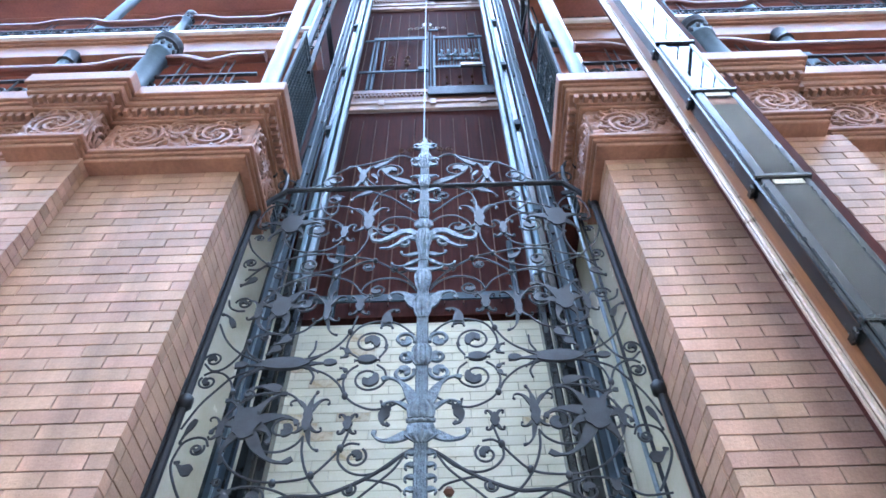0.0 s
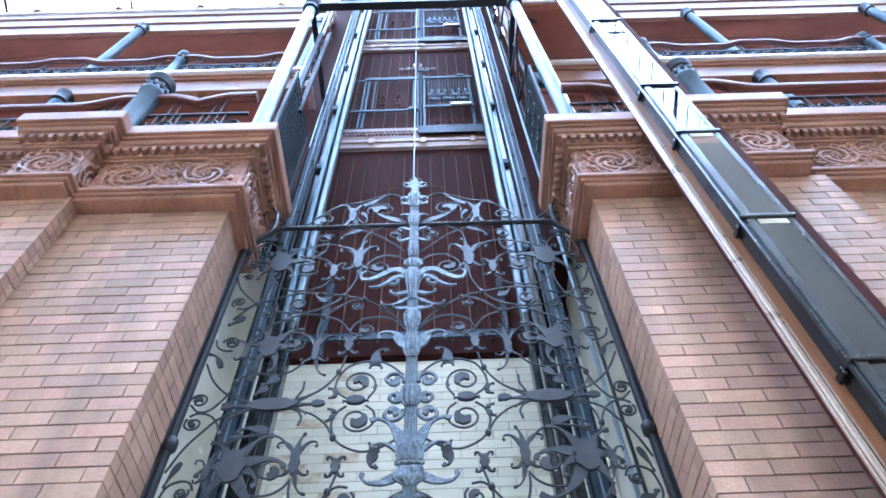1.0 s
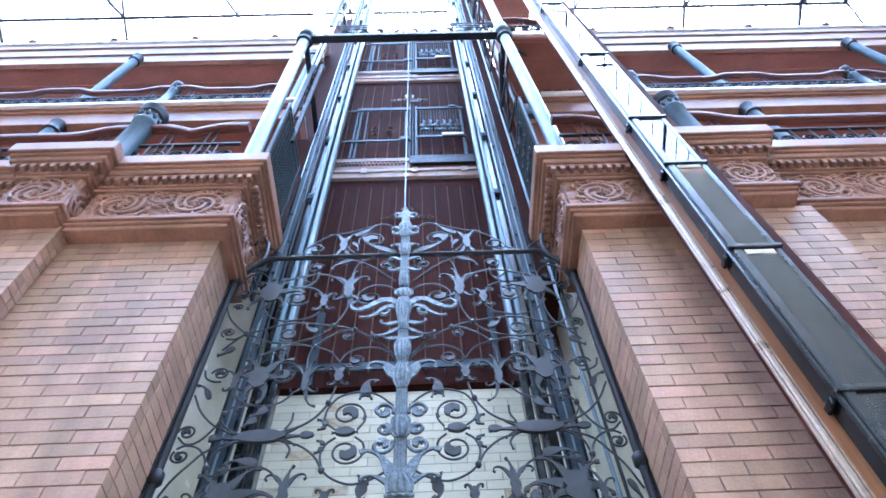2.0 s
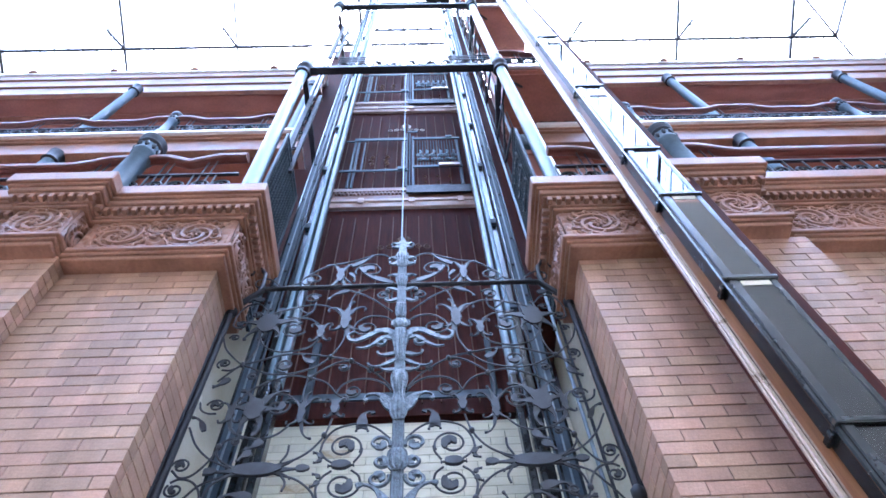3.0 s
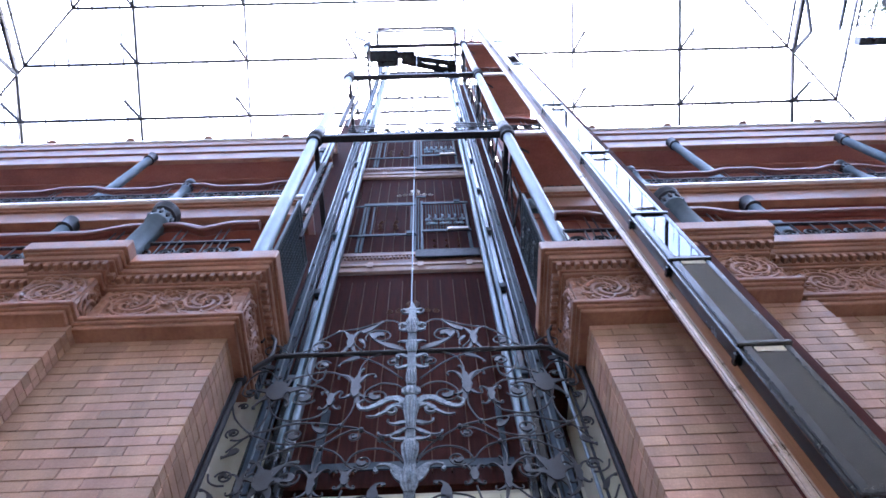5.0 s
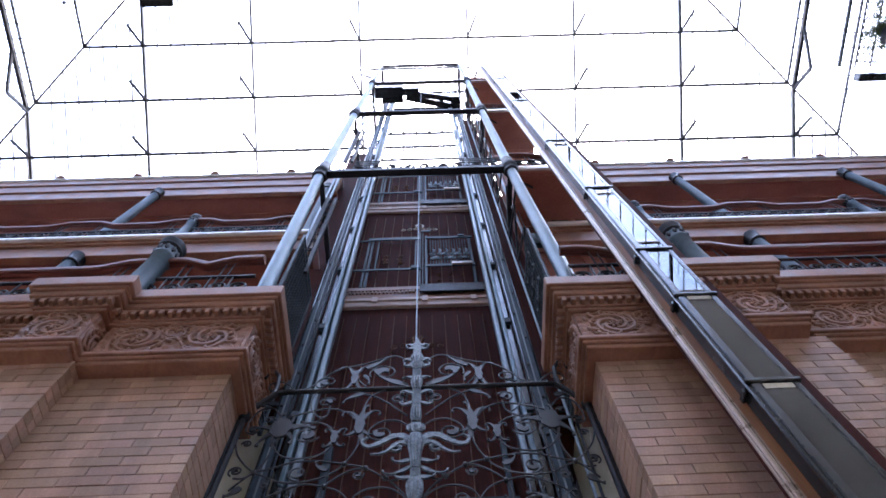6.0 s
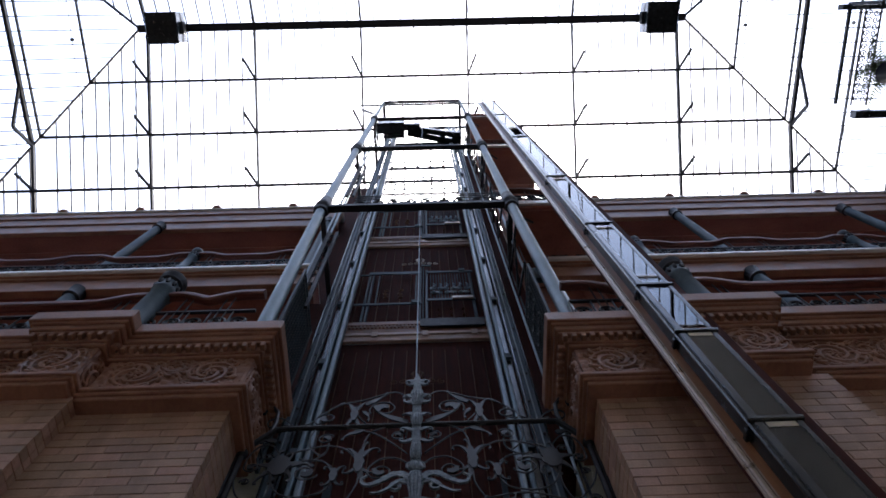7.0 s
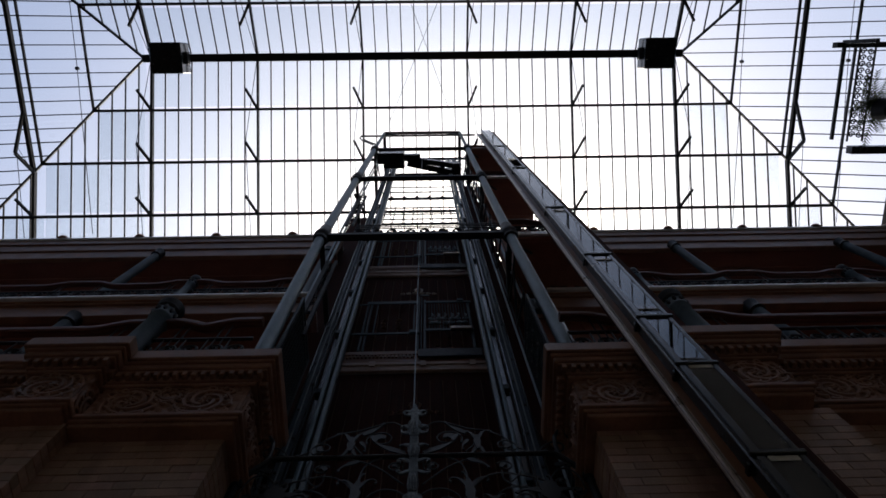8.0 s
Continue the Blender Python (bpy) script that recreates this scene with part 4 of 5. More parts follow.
for s in (-1, 1):
    def rod(*pts, bar=0.0050):
        bm = bmesh.new()
        tube(bm, [(GX + s * p.x, Y_GATE, p.y) for p in spline(pts)], bar, 6)
        part("scroll_bar", bm, GATEIRON, gate, "", True)

    def curl(u, z, r, a0, turns, hand, leaf):
        bm = bmesh.new()
        scroll(bm, GX + s * u, z, r, a0 if s > 0 else 180 - a0, turns, hand * s, leaf)
        part("scroll", bm, GATEIRON, gate, "", True)

    def lobe(u, z, ang, ln, w, cu):
        bm = bmesh.new()
        horn(bm, GX + s * u, z, ang * s, ln, w, cu * s)
        part("leaf", bm, GATEIRON, gate)

    def bead(u, z):
        bm = bmesh.new()
        lathe(bm, GX + s * u, Y_GATE, [(0.008, z - 0.014), (0.013, z - 0.006), (0.013, z + 0.006), (0.008, z + 0.014)], 8)
        part("collar_bead", bm, GATEIRON, gate, "", True)

    def clasp(u, z, h, w, kind):
        """Cut leaf clasps. 0: four small curls; 1: four broad lobes; 2: tall with a crown and a tail; 3: short level; 4: long level."""
        bm = bmesh.new()
        x = GX + s * u
        if kind in (0, 1):
            blade(bm, x, z, w * 0.21, h * 0.30, Y_GATE - 0.003, 0.014, 18, 0.16, 6)
            for a in (-1, 1):
                for up in (0, 1):
                    horn(bm, x + a * w * 0.08, z + (0.14 if up else -0.14) * h, -a * 14 if up else 180 + a * 14, h * (0.62 if kind else 0.60), w * (0.26 if kind else 0.19), -a * (130 if kind else 260) * (1 if up else -1))
        elif kind == 2:
            blade(bm, x, z + h * 0.02, w * 0.22, h * 0.22, Y_GATE - 0.003, 0.014, 22, 0.16, 7)
            horn(bm, x, z + h * 0.12, 4 * s, h * 0.40, w * 0.34, 30 * s)
            for a in (-1, 1):
                horn(bm, x + a * w * 0.08, z + h * 0.12, -a * 18, h * 0.46, w * 0.22, -a * 190)
                horn(bm, x + a * w * 0.10, z - h * 0.08, 180 + a * 30, h * 0.30, w * 0.18, a * 200)
            horn(bm, x - s * w * 0.08, z - h * 0.12, 180 - 6 * s, h * 0.46, w * 0.28, -70 * s)
        else:
            blade(bm, x, z, w * (0.46 if kind == 4 else 0.36), h * (0.46 if kind == 4 else 0.5), Y_GATE - 0.004, 0.018, 26, 0.07, 5)
            for a in (90, -90):
                horn(bm, x, z, a, w * (0.98 if kind == 4 else 0.5), h * 0.62, 4, None, 16, 0.9)
                if kind == 4:
                    blade(bm, x - math.copysign(w * 0.86, a), z, w * 0.13, h * 0.24, Y_GATE - 0.004, 0.012, 14, 0.1, 3)
                    for o in (-1, 1):
                        horn(bm, x - math.copysign(w * 0.2, a), z + o * h * 0.14 * math.copysign(1, -a), a + o * 8, w * 0.52, h * 0.30, o * 50, None, 14, 0.4)
        part("leaf_clasp", bm, GATEIRON, gate, "cut iron leaf clasp")

    def spray(u, z, body, *lobes):
        """A large cut leaf with several lobes of (angle, length, width, curl)."""
        bm = bmesh.new()
        blade(bm, GX + s * u, z, body, body * 1.5, Y_GATE - 0.004, 0.014, 22, 0.18, 7)
        for ang, ln, w, cu in lobes:
            horn(bm, GX + s * u, z, ang * s, ln, w, cu * s)
        part("branching_leaf", bm, GATEIRON, gate, "large cut iron leaf")

    # crest above the top bar
    rod((0.046, 5.138), (0.093, 5.235), (0.165, 5.259), (0.321, 5.178), (0.457, 5.134), (0.561, 5.031), (0.597, 4.969), (0.579, 4.925), (0.534, 4.941))
    curl(0.528, 4.98, 0.057, 20, 1.1, 1, 0.55)
    rod((0.596, 4.956), (0.654, 4.914), (0.709, 4.904), (0.773, 4.926))
    lobe(0.31, 5.122, 51, 0.186, 0.045, -30)
    curl(0.197, 5.067, 0.092, -30, 1.55, 1, 0.4)
    lobe(0.054, 4.918, -64, 0.294, 0.05, 60)
    lobe(0.319, 5.046, 146, 0.114, 0.03, 60)
    rod((0.297, 4.916), (0.335, 4.972), (0.374, 5.05))
    clasp(0.372, 5.016, 0.252, 0.1, 1)
    rod((0.716, 4.904), (0.759, 4.966), (0.818, 5.002), (0.868, 4.973), (0.857, 4.915), (0.801, 4.899))
    # first tier below the top bar
    rod((0.049, 4.612), (0.114, 4.688), (0.181, 4.761), (0.258, 4.818), (0.367, 4.867), (0.484, 4.886))
    rod((0.087, 4.903), (0.169, 4.879), (0.255, 4.818), (0.286, 4.732), (0.3, 4.604))
    lobe(0.306, 4.846, -115, 0.150, 0.04, -50)
    curl(0.104, 4.778, 0.049, 200, 1.5, -1, 0.3)
    rod((0.053, 4.848), (0.055, 4.793), (0.061, 4.75))
    curl(0.508, 4.767, 0.051, 150, 1.3, -1, 0.4)
    rod((0.484, 4.726), (0.487, 4.656), (0.52, 4.62), (0.576, 4.686), (0.597, 4.78), (0.582, 4.867))
    clasp(0.301, 4.532, 0.381, 0.122, 2)
    rod((0.045, 4.524), (0.095, 4.565), (0.173, 4.571), (0.238, 4.513), (0.253, 4.443))
    curl(0.184, 4.463, 0.07, 10, 1.5, -1, 0.34)
    rod((0.312, 4.564), (0.383, 4.662), (0.482, 4.703), (0.606, 4.672), (0.709, 4.621), (0.764, 4.523))
    rod((0.485, 4.703), (0.494, 4.633), (0.556, 4.578), (0.626, 4.591))
    clasp(0.424, 4.439, 0.178, 0.09, 0)
    rod((0.441, 4.513), (0.492, 4.56), (0.562, 4.578), (0.637, 4.557))
    rod((0.427, 4.377), (0.465, 4.315), (0.526, 4.287), (0.612, 4.278), (0.691, 4.318), (0.738, 4.402), (0.761, 4.485))
    curl(0.574, 4.474, 0.07, 200, 1.4, 1, 0.42)
    rod((0.745, 4.653), (0.799, 4.726), (0.861, 4.717), (0.898, 4.644), (0.908, 4.553))
    curl(0.865, 4.534, 0.043, 20, 1.5, -1, 0.2)
    lobe(0.786, 4.763, -68, 0.097, 0.05, -120)
    curl(0.796, 4.616, 0.031, 180, 1.3, -1, 0.25)
    # crossing rods
    rod((0.033, 3.971), (0.112, 4.079), (0.243, 4.187), (0.352, 4.224), (0.493, 4.255), (0.608, 4.249), (0.716, 4.205), (0.783, 4.183), (0.831, 4.125), (0.873, 4.06))
    rod((0.296, 4.457), (0.301, 4.353), (0.352, 4.224), (0.424, 4.145), (0.531, 4.104), (0.643, 4.107), (0.736, 4.158), (0.783, 4.183), (0.844, 4.247), (0.902, 4.332), (0.944, 4.459))
    rod((0.032, 3.942), (0.071, 4.003), (0.138, 4.043), (0.22, 4.039), (0.273, 4.002), (0.296, 3.946))
    rod((0.296, 3.946), (0.348, 4.024), (0.429, 4.064), (0.529, 4.086), (0.633, 4.041), (0.705, 3.982), (0.746, 3.901))
    rod((0.243, 4.187), (0.302, 4.179), (0.367, 4.134), (0.429, 4.064), (0.448, 3.985), (0.446, 3.902))
    curl(0.277, 4.139, 0.031, 160, 1.5, 1, 0.2)
    rod((0.746, 4.47), (0.736, 4.341), (0.754, 4.242), (0.783, 4.183), (0.829, 4.144), (0.875, 4.146))
    curl(0.874, 4.197, 0.037, -60, 1.6, 1, 0.2)
    bead(0.352, 4.224)
    bead(0.783, 4.183)
    bead(0.429, 4.064)
    bead(0.243, 4.187)
    lobe(0.428, 4.182, -63, 0.102, 0.04, 80)
    curl(0.568, 4.166, 0.056, -100, 1.4, 1, 0.42)
    lobe(0.822, 4.081, -143, 0.092, 0.045, 40)
    rod((0.046, 4.159), (0.079, 4.103), (0.12, 4.088))
    curl(0.141, 4.114, 0.02, -90, 1.0, 1, 0.3)
    curl(0.871, 4.411, 0.027, 0, 1.3, 1, 0.25)
    curl(0.713, 4.09, 0.028, 120, 1.3, -1, 0.2)
    # clasps over the glazed brick
    curl(0.221, 3.958, 0.046, -40, 1.4, -1, 0.4)
    rod((0.295, 3.942), (0.261, 3.915), (0.234, 3.908))
    clasp(0.291, 3.849, 0.142, 0.09, 0)
    clasp(0.439, 3.811, 0.302, 0.076, 2)
    clasp(0.758, 3.824, 0.234, 0.074, 2)
    curl(0.553, 3.869, 0.057, 160, 1.4, 1, 0.42)
    rod((0.465, 3.902), (0.524, 3.948), (0.586, 3.95), (0.629, 3.931))
    curl(0.839, 3.889, 0.042, 10, 1.5, 1, 0.2)
    rod((0.916, 3.914), (0.9, 3.866), (0.862, 3.839), (0.825, 3.837))
    lobe(0.156, 3.714, -11, 0.139, 0.06, 150)
    lobe(0.157, 3.729, 135, 0.045, 0.03, 40)
    lobe(0.172, 3.728, -148, 0.036, 0.03, -40)
    lobe(0.85, 3.729, -23, 0.123, 0.035, -60)
    # loops round the twin scrolls
    rod((0.036, 3.647), (0.088, 3.703), (0.139, 3.733), (0.203, 3.738), (0.277, 3.709), (0.317, 3.642), (0.327, 3.586))
    rod((0.296, 3.779), (0.32, 3.678), (0.367, 3.595), (0.433, 3.541), (0.514, 3.514))
    bead(0.32, 3.678)
    bead(0.308, 3.31)
    curl(0.228, 3.604, 0.075, 205, 1.55, -1, 0.42)
    rod((0.181, 3.518), (0.157, 3.559), (0.151, 3.593))
    rod((0.267, 3.514), (0.304, 3.546), (0.327, 3.586))
    clasp(0.233, 3.503, 0.043, 0.11, 3)
    curl(0.221, 3.401, 0.076, 155, 1.55, 1, 0.42)
    rod((0.188, 3.475), (0.158, 3.447), (0.148, 3.416))
    rod((0.269, 3.475), (0.304, 3.442), (0.322, 3.385), (0.308, 3.313))
    lobe(0.313, 3.546, -36, 0.057, 0.028, -60)
    lobe(0.317, 3.539, -133, 0.037, 0.022, 60)
    lobe(0.313, 3.441, -41, 0.041, 0.024, -60)
    lobe(0.316, 3.425, -148, 0.045, 0.028, 60)
    rod((0.032, 3.329), (0.065, 3.287), (0.131, 3.248), (0.197, 3.237), (0.266, 3.268), (0.308, 3.313), (0.344, 3.378), (0.409, 3.437), (0.49, 3.466))
    # long level clasp
    clasp(0.577, 3.492, 0.072, 0.218, 4)
    rod((0.485, 3.532), (0.465, 3.577), (0.464, 3.625))
    rod((0.476, 3.467), (0.449, 3.423), (0.455, 3.38))
    rod((0.682, 3.517), (0.734, 3.549), (0.763, 3.595), (0.761, 3.631), (0.736, 3.667), (0.689, 3.68), (0.67, 3.674))
    curl(0.695, 3.658, 0.022, 90, 1.3, -1, 0.25)
    bead(0.761, 3.631)
    bead(0.765, 3.343)
    rod((0.761, 3.631), (0.784, 3.553), (0.829, 3.482), (0.878, 3.467), (0.921, 3.507))
    curl(0.891, 3.529, 0.04, 10, 1.5, 1, 0.25)
    rod((0.484, 3.745), (0.528, 3.694), (0.587, 3.67), (0.646, 3.678), (0.706, 3.705), (0.755, 3.77))
    rod((0.693, 3.51), (0.789, 3.567), (0.864, 3.648), (0.919, 3.752))
    rod((0.684, 3.465), (0.741, 3.424), (0.765, 3.343))
    rod((0.686, 3.474), (0.782, 3.429), (0.83, 3.368), (0.883, 3.282), (0.923, 3.169))
    rod((0.765, 3.343), (0.788, 3.404), (0.826, 3.446), (0.876, 3.46), (0.909, 3.443))
    curl(0.883, 3.406, 0.039, 40, 1.5, -1, 0.25)
    rod((0.765, 3.343), (0.749, 3.305), (0.711, 3.298))
    curl(0.699, 3.334, 0.029, -60, 1.5, -1, 0.2)
    lobe(0.57, 3.354, -72, 0.130, 0.05, -60)
    lobe(0.616, 3.595, -121, 0.072, 0.05, -50)
    lobe(0.585, 3.659, -142, 0.083, 0.05, 60)
    rod((0.47, 3.263), (0.507, 3.311), (0.556, 3.336), (0.613, 3.337), (0.689, 3.319), (0.743, 3.259), (0.771, 3.202))
    # clasps and scrolls of the lower tier
    clasp(0.441, 3.194, 0.285, 0.086, 2)
    clasp(0.283, 3.17, 0.108, 0.078, 0)
    clasp(0.769, 3.155, 0.186, 0.064, 2)
    lobe(0.135, 3.233, -150, 0.096, 0.055, -150)
    lobe(0.135, 3.233, 36, 0.036, 0.03, -60)
    lobe(0.139, 3.239, -45, 0.047, 0.03, 60)
    rod((0.276, 3.133), (0.3, 3.058), (0.345, 2.994), (0.394, 2.945), (0.457, 2.927), (0.557, 2.924), (0.642, 2.949), (0.703, 2.994), (0.749, 3.057))
    bead(0.3, 3.058)
    bead(0.394, 2.945)
    bead(0.526, 2.918)
    rod((0.3, 3.058), (0.267, 3.079), (0.228, 3.075))
    curl(0.241, 3.017, 0.045, 125, 1.3, 1, 0.45)
    rod((0.302, 3.053), (0.301, 3.003), (0.26, 2.957), (0.198, 2.942), (0.129, 2.966), (0.059, 3.029))
    rod((0.446, 3.109), (0.44, 3.043), (0.415, 2.966), (0.373, 2.898), (0.324, 2.85), (0.258, 2.831))
    rod((0.445, 3.119), (0.471, 3.08), (0.519, 3.053), (0.582, 3.055), (0.648, 3.091))
    curl(0.837, 3.074, 0.029, 150, 1.6, 1, 0.2)
    rod((0.798, 3.086), (0.815, 3.117), (0.851, 3.126), (0.893, 3.106), (0.909, 3.062), (0.912, 3.002), (0.875, 2.92), (0.83, 2.847))
    lobe(0.831, 2.976, -72, 0.083, 0.06, 60)
    lobe(0.875, 3.212, -158, 0.118, 0.03, -20)
    curl(0.727, 2.925, 0.018, 0, 1.3, 1, 0.25)
    # lowest tier
    rod((-0.003, 3.053), (0.059, 3.029), (0.158, 2.951), (0.254, 2.897), (0.349, 2.863), (0.447, 2.864), (0.503, 2.849), (0.563, 2.808), (0.63, 2.723), bar=0.008)
    rod((0.055, 3.031), (0.098, 2.962), (0.156, 2.905), (0.233, 2.831), (0.279, 2.754))
    rod((0.065, 2.872), (0.096, 2.898), (0.197, 2.922), (0.255, 2.899))
    curl(0.253, 2.884, 0.028, 120, 1.6, 1, 0.2)
    rod((0.403, 2.826), (0.489, 2.878), (0.573, 2.905), (0.652, 2.904), (0.705, 2.878), (0.771, 2.832), (0.87, 2.837))
    curl(0.587, 2.855, 0.046, 100, 1.3, 1, 0.42)
    clasp(0.683, 2.865, 0.067, 0.078, 1)
    # large branching leaves
    spray(0.72, 4.53, 0.055, (75, 0.19, 0.06, 60), (40, 0.15, 0.04, -80), (-20, 0.15, 0.05, 60), (-75, 0.17, 0.05, -60), (130, 0.16, 0.045, 80), (-130, 0.18, 0.05, -50), (175, 0.15, 0.04, 60))
    spray(0.656, 3.853, 0.045, (30, 0.20, 0.05, 70), (-15, 0.17, 0.05, -60), (85, 0.14, 0.05, 60), (150, 0.18, 0.05, 80), (-70, 0.13, 0.045, -90), (-150, 0.16, 0.045, -60))
    spray(0.675, 3.185, 0.05, (25, 0.21, 0.05, 60), (-25, 0.17, 0.05, -60), (70, 0.22, 0.06, 80), (105, 0.16, 0.05, 110), (155, 0.30, 0.06, -90), (-145, 0.20, 0.05, -60), (-85, 0.15, 0.045, -80))
    curl(0.53, 3.155, 0.06, 180, 1.2, -1, 0.5)

# the chased middle standard
bm = bmesh.new()
box(bm, GX - 0.026, GX + 0.026, Y_GATE - 0.022, Y_GATE + 0.012, 0.0, 5.36, bevel=0.006)
for i in (-0.018, -0.006, 0.006, 0.018):
    box(bm, GX + i - 0.003, GX + i + 0.003, Y_GATE - 0.030, Y_GATE - 0.0225, 0.2, 5.30)
post = part("middle_standard", bm, CHASED, gate, "grey reeded flat standard with leaf ornaments")


def tier(z, ln, w, ang, cu):
    """A pair of chased leaves springing from the standard."""
    for s in (-1, 1):
        bm = bmesh.new()
        horn(bm, GX + s * 0.018, z, ang * s, ln, w, cu * s, Y_GATE - 0.016, 16, 0.6, 0.012)
        part("standard_leaf", bm, CHASED, post, "grey chased leaf")


def wing(w, *pts):
    """A pair of long chased leaves along a curve, tapering to a curled tip."""
    for s in (-1, 1):
        bm = bmesh.new()
        ps = [(GX + s * p.x, p.y) for p in spline(pts)]
        n = len(ps) - 1
        ribbon(bm, ps, [w * (1 - 0.84 * (i / n) ** 0.8) * (0.9 + 0.1 * math.cos(i * 1.3)) for i in range(n + 1)], Y_GATE - 0.020, 0.012)
        part("standard_leaf", bm, CHASED, post, "grey chased leaf")


def volute(u, z, r, a0, turns, hand):
    for s in (-1, 1):
        bm = bmesh.new()
        scroll(bm, GX + s * u, z, r, a0 if s > 0 else 180 - a0, turns, hand * s, 0.5, 0.009, Y_GATE - 0.016)
        part("standard_curl", bm, CHASED, post, "", True)


def bulge(*prof):
    """A fluted, chased swelling on the standard from (half width, height) pairs."""
    bm = bmesh.new()
    rows = spline(prof, 4)
    z0, z1 = min(p.y for p in rows), max(p.y for p in rows)
    rings = []
    for p in rows:
        v = (p.y - z0) / max(1e-6, z1 - z0)
        swell = math.sin(math.pi * min(1.0, max(0.0, v))) ** 0.5
        ring = []
        for c in range(-9, 10):
            q = c / 9
            d = 0.006 + swell * (0.008 * (1 - q * q) + 0.004 * math.cos(q * 4 * math.pi))
            ring.append(bm.verts.new((GX + q * max(p.x * 0.84, 0.004), Y_GATE - 0.026 - d, p.y)))
        ring.append(bm.verts.new((GX + max(p.x * 0.84, 0.004), Y_GATE - 0.024, p.y)))
        ring.append(bm.verts.new((GX - max(p.x * 0.84, 0.004), Y_GATE - 0.024, p.y)))
        rings.append(ring)
    n = len(rings[0])
    for r0, r1 in zip(rings, rings[1:]):
        for k in range(n):
            bm.faces.new((r0[k], r0[(k + 1) % n], r1[(k + 1) % n], r1[k]))
    bm.faces.new(rings[0][::-1])
    bm.faces.new(rings[-1])
    bmesh.ops.recalc_face_normals(bm, faces=bm.faces)
    part("boss", bm, CHASED, post, "grey chased fluted boss", True)


tier(5.36, 0.075, 0.030, -62, -150)
tier(5.33, 0.070, 0.028, -112, 170)
bulge((0.030, 5.24), (0.046, 5.20), (0.034, 5.15), (0.048, 5.11), (0.030, 5.06))
tier(5.17, 0.085, 0.050, -55, -150)
tier(5.12, 0.085, 0.045, -112, 160)
tier(4.97, 0.07, 0.030, -70, -80)
tier(4.80, 0.12, 0.028, -45, -260)
tier(4.72, 0.12, 0.028, -128, 260)
bulge((0.028, 4.97), (0.040, 4.93), (0.042, 4.90), (0.028, 4.84))
bulge((0.028, 4.66), (0.034, 4.62), (0.036, 4.56), (0.028, 4.52))
bulge((0.030, 4.50), (0.056, 4.475), (0.060, 4.445), (0.036, 4.425))
wing(0.056, (0.01, 4.30), (0.05, 4.39), (0.11, 4.405), (0.17, 4.36), (0.22, 4.33), (0.26, 4.335), (0.272, 4.375), (0.245, 4.40))
wing(0.036, (0.02, 4.33), (0.08, 4.35), (0.13, 4.30), (0.18, 4.265), (0.225, 4.265))
volute(0.095, 4.31, 0.036, 90, 1.2, -1)
bulge((0.030, 4.42), (0.046, 4.36), (0.044, 4.30), (0.034, 4.22), (0.028, 4.15))
tier(4.22, 0.12, 0.030, -112, 120)
tier(4.17, 0.17, 0.026, -130, 105)
tier(4.09, 0.10, 0.028, -98, 110)
bulge((0.030, 4.07), (0.048, 4.03), (0.047, 3.98), (0.032, 3.92), (0.030, 3.88))
tier(3.82, 0.22, 0.046, -30, -170)
tier(3.80, 0.13, 0.040, -50, 60)
bulge((0.030, 3.89), (0.040, 3.86), (0.050, 3.82), (0.046, 3.77), (0.028, 3.73))
volute(0.078, 3.60, 0.048, 200, 1.15, -1)
volute(0.066, 3.50, 0.036, 160, 1.3, 1)
volute(0.078, 3.41, 0.048, 160, 1.15, 1)
bulge((0.03, 3.56), (0.05, 3.53), (0.05, 3.47), (0.03, 3.44))
tier(3.22, 0.24, 0.055, -18, -85)
tier(3.20, 0.16, 0.030, -48, -90)
bulge((0.030, 3.26), (0.055, 3.225), (0.066, 3.20), (0.060, 3.168))
bulge((0.064, 3.163), (0.068, 3.154), (0.064, 3.146))
bulge((0.056, 3.142), (0.066, 3.11), (0.072, 3.085), (0.028, 3.055))
tier(3.12, 0.20, 0.046, -122, 120)
tier(3.015, 0.058, 0.024, -75, -190)
tier(2.965, 0.058, 0.024, -75, -190)
tier(2.915, 0.058, 0.024, -75, -190)
tier(2.865, 0.058, 0.024, -75, -190)
bm = bmesh.new()
plate(bm, [(GX - 0.035, 5.33), (GX + 0.035, 5.33), (GX + 0.05, 5.37), (GX + 0.022, 5.39), (GX, 5.47), (GX - 0.022, 5.39), (GX - 0.05, 5.37)], Y_GATE - 0.01, 0.02)
part("finial", bm, CHASED, post, "grey leaf-shaped finial")
bm = bmesh.new()
lathe(bm, GX + 0.10, Y_GATE - 0.03, [(0.012, 2.83), (0.02, 2.845), (0.012, 2.86)], 10)
part("latch_knob", bm, GILT, gate, "small brass latch knob", True)

# ---- the glass-fronted mail chute ----
chute = thing("mail_chute", "black framed glass-fronted mail chute on an oak board", "mail chute")
CX0, CX1, YC = 1.315, 1.525, 1.50
Z_TOP = 18.25
part("back_board", boxes((1.262, 1.64, 1.592, 1.635, 1.2, Z_TOP)), WOOD, chute, "varnished oak backing board")
part("board_stile", boxes((1.575, 1.632, 1.55, 1.582, 1.2, Z_TOP), bevel=0.006), DOORWOOD, chute, "dark board edge")
# Wood moulding; the sky's sheen on it is put into a paler colour.
bm = boxes((1.226, 1.250, 1.578, 1.60, 1.2, Z_TOP), bevel=0.006)
box(bm, 1.2525, 1.260, 1.580, 1.590, 1.2, Z_TOP)
part("edge_moulding", bm, SHEENTRIM, chute, "pale wood edge moulding, sky sheen put into its colour")
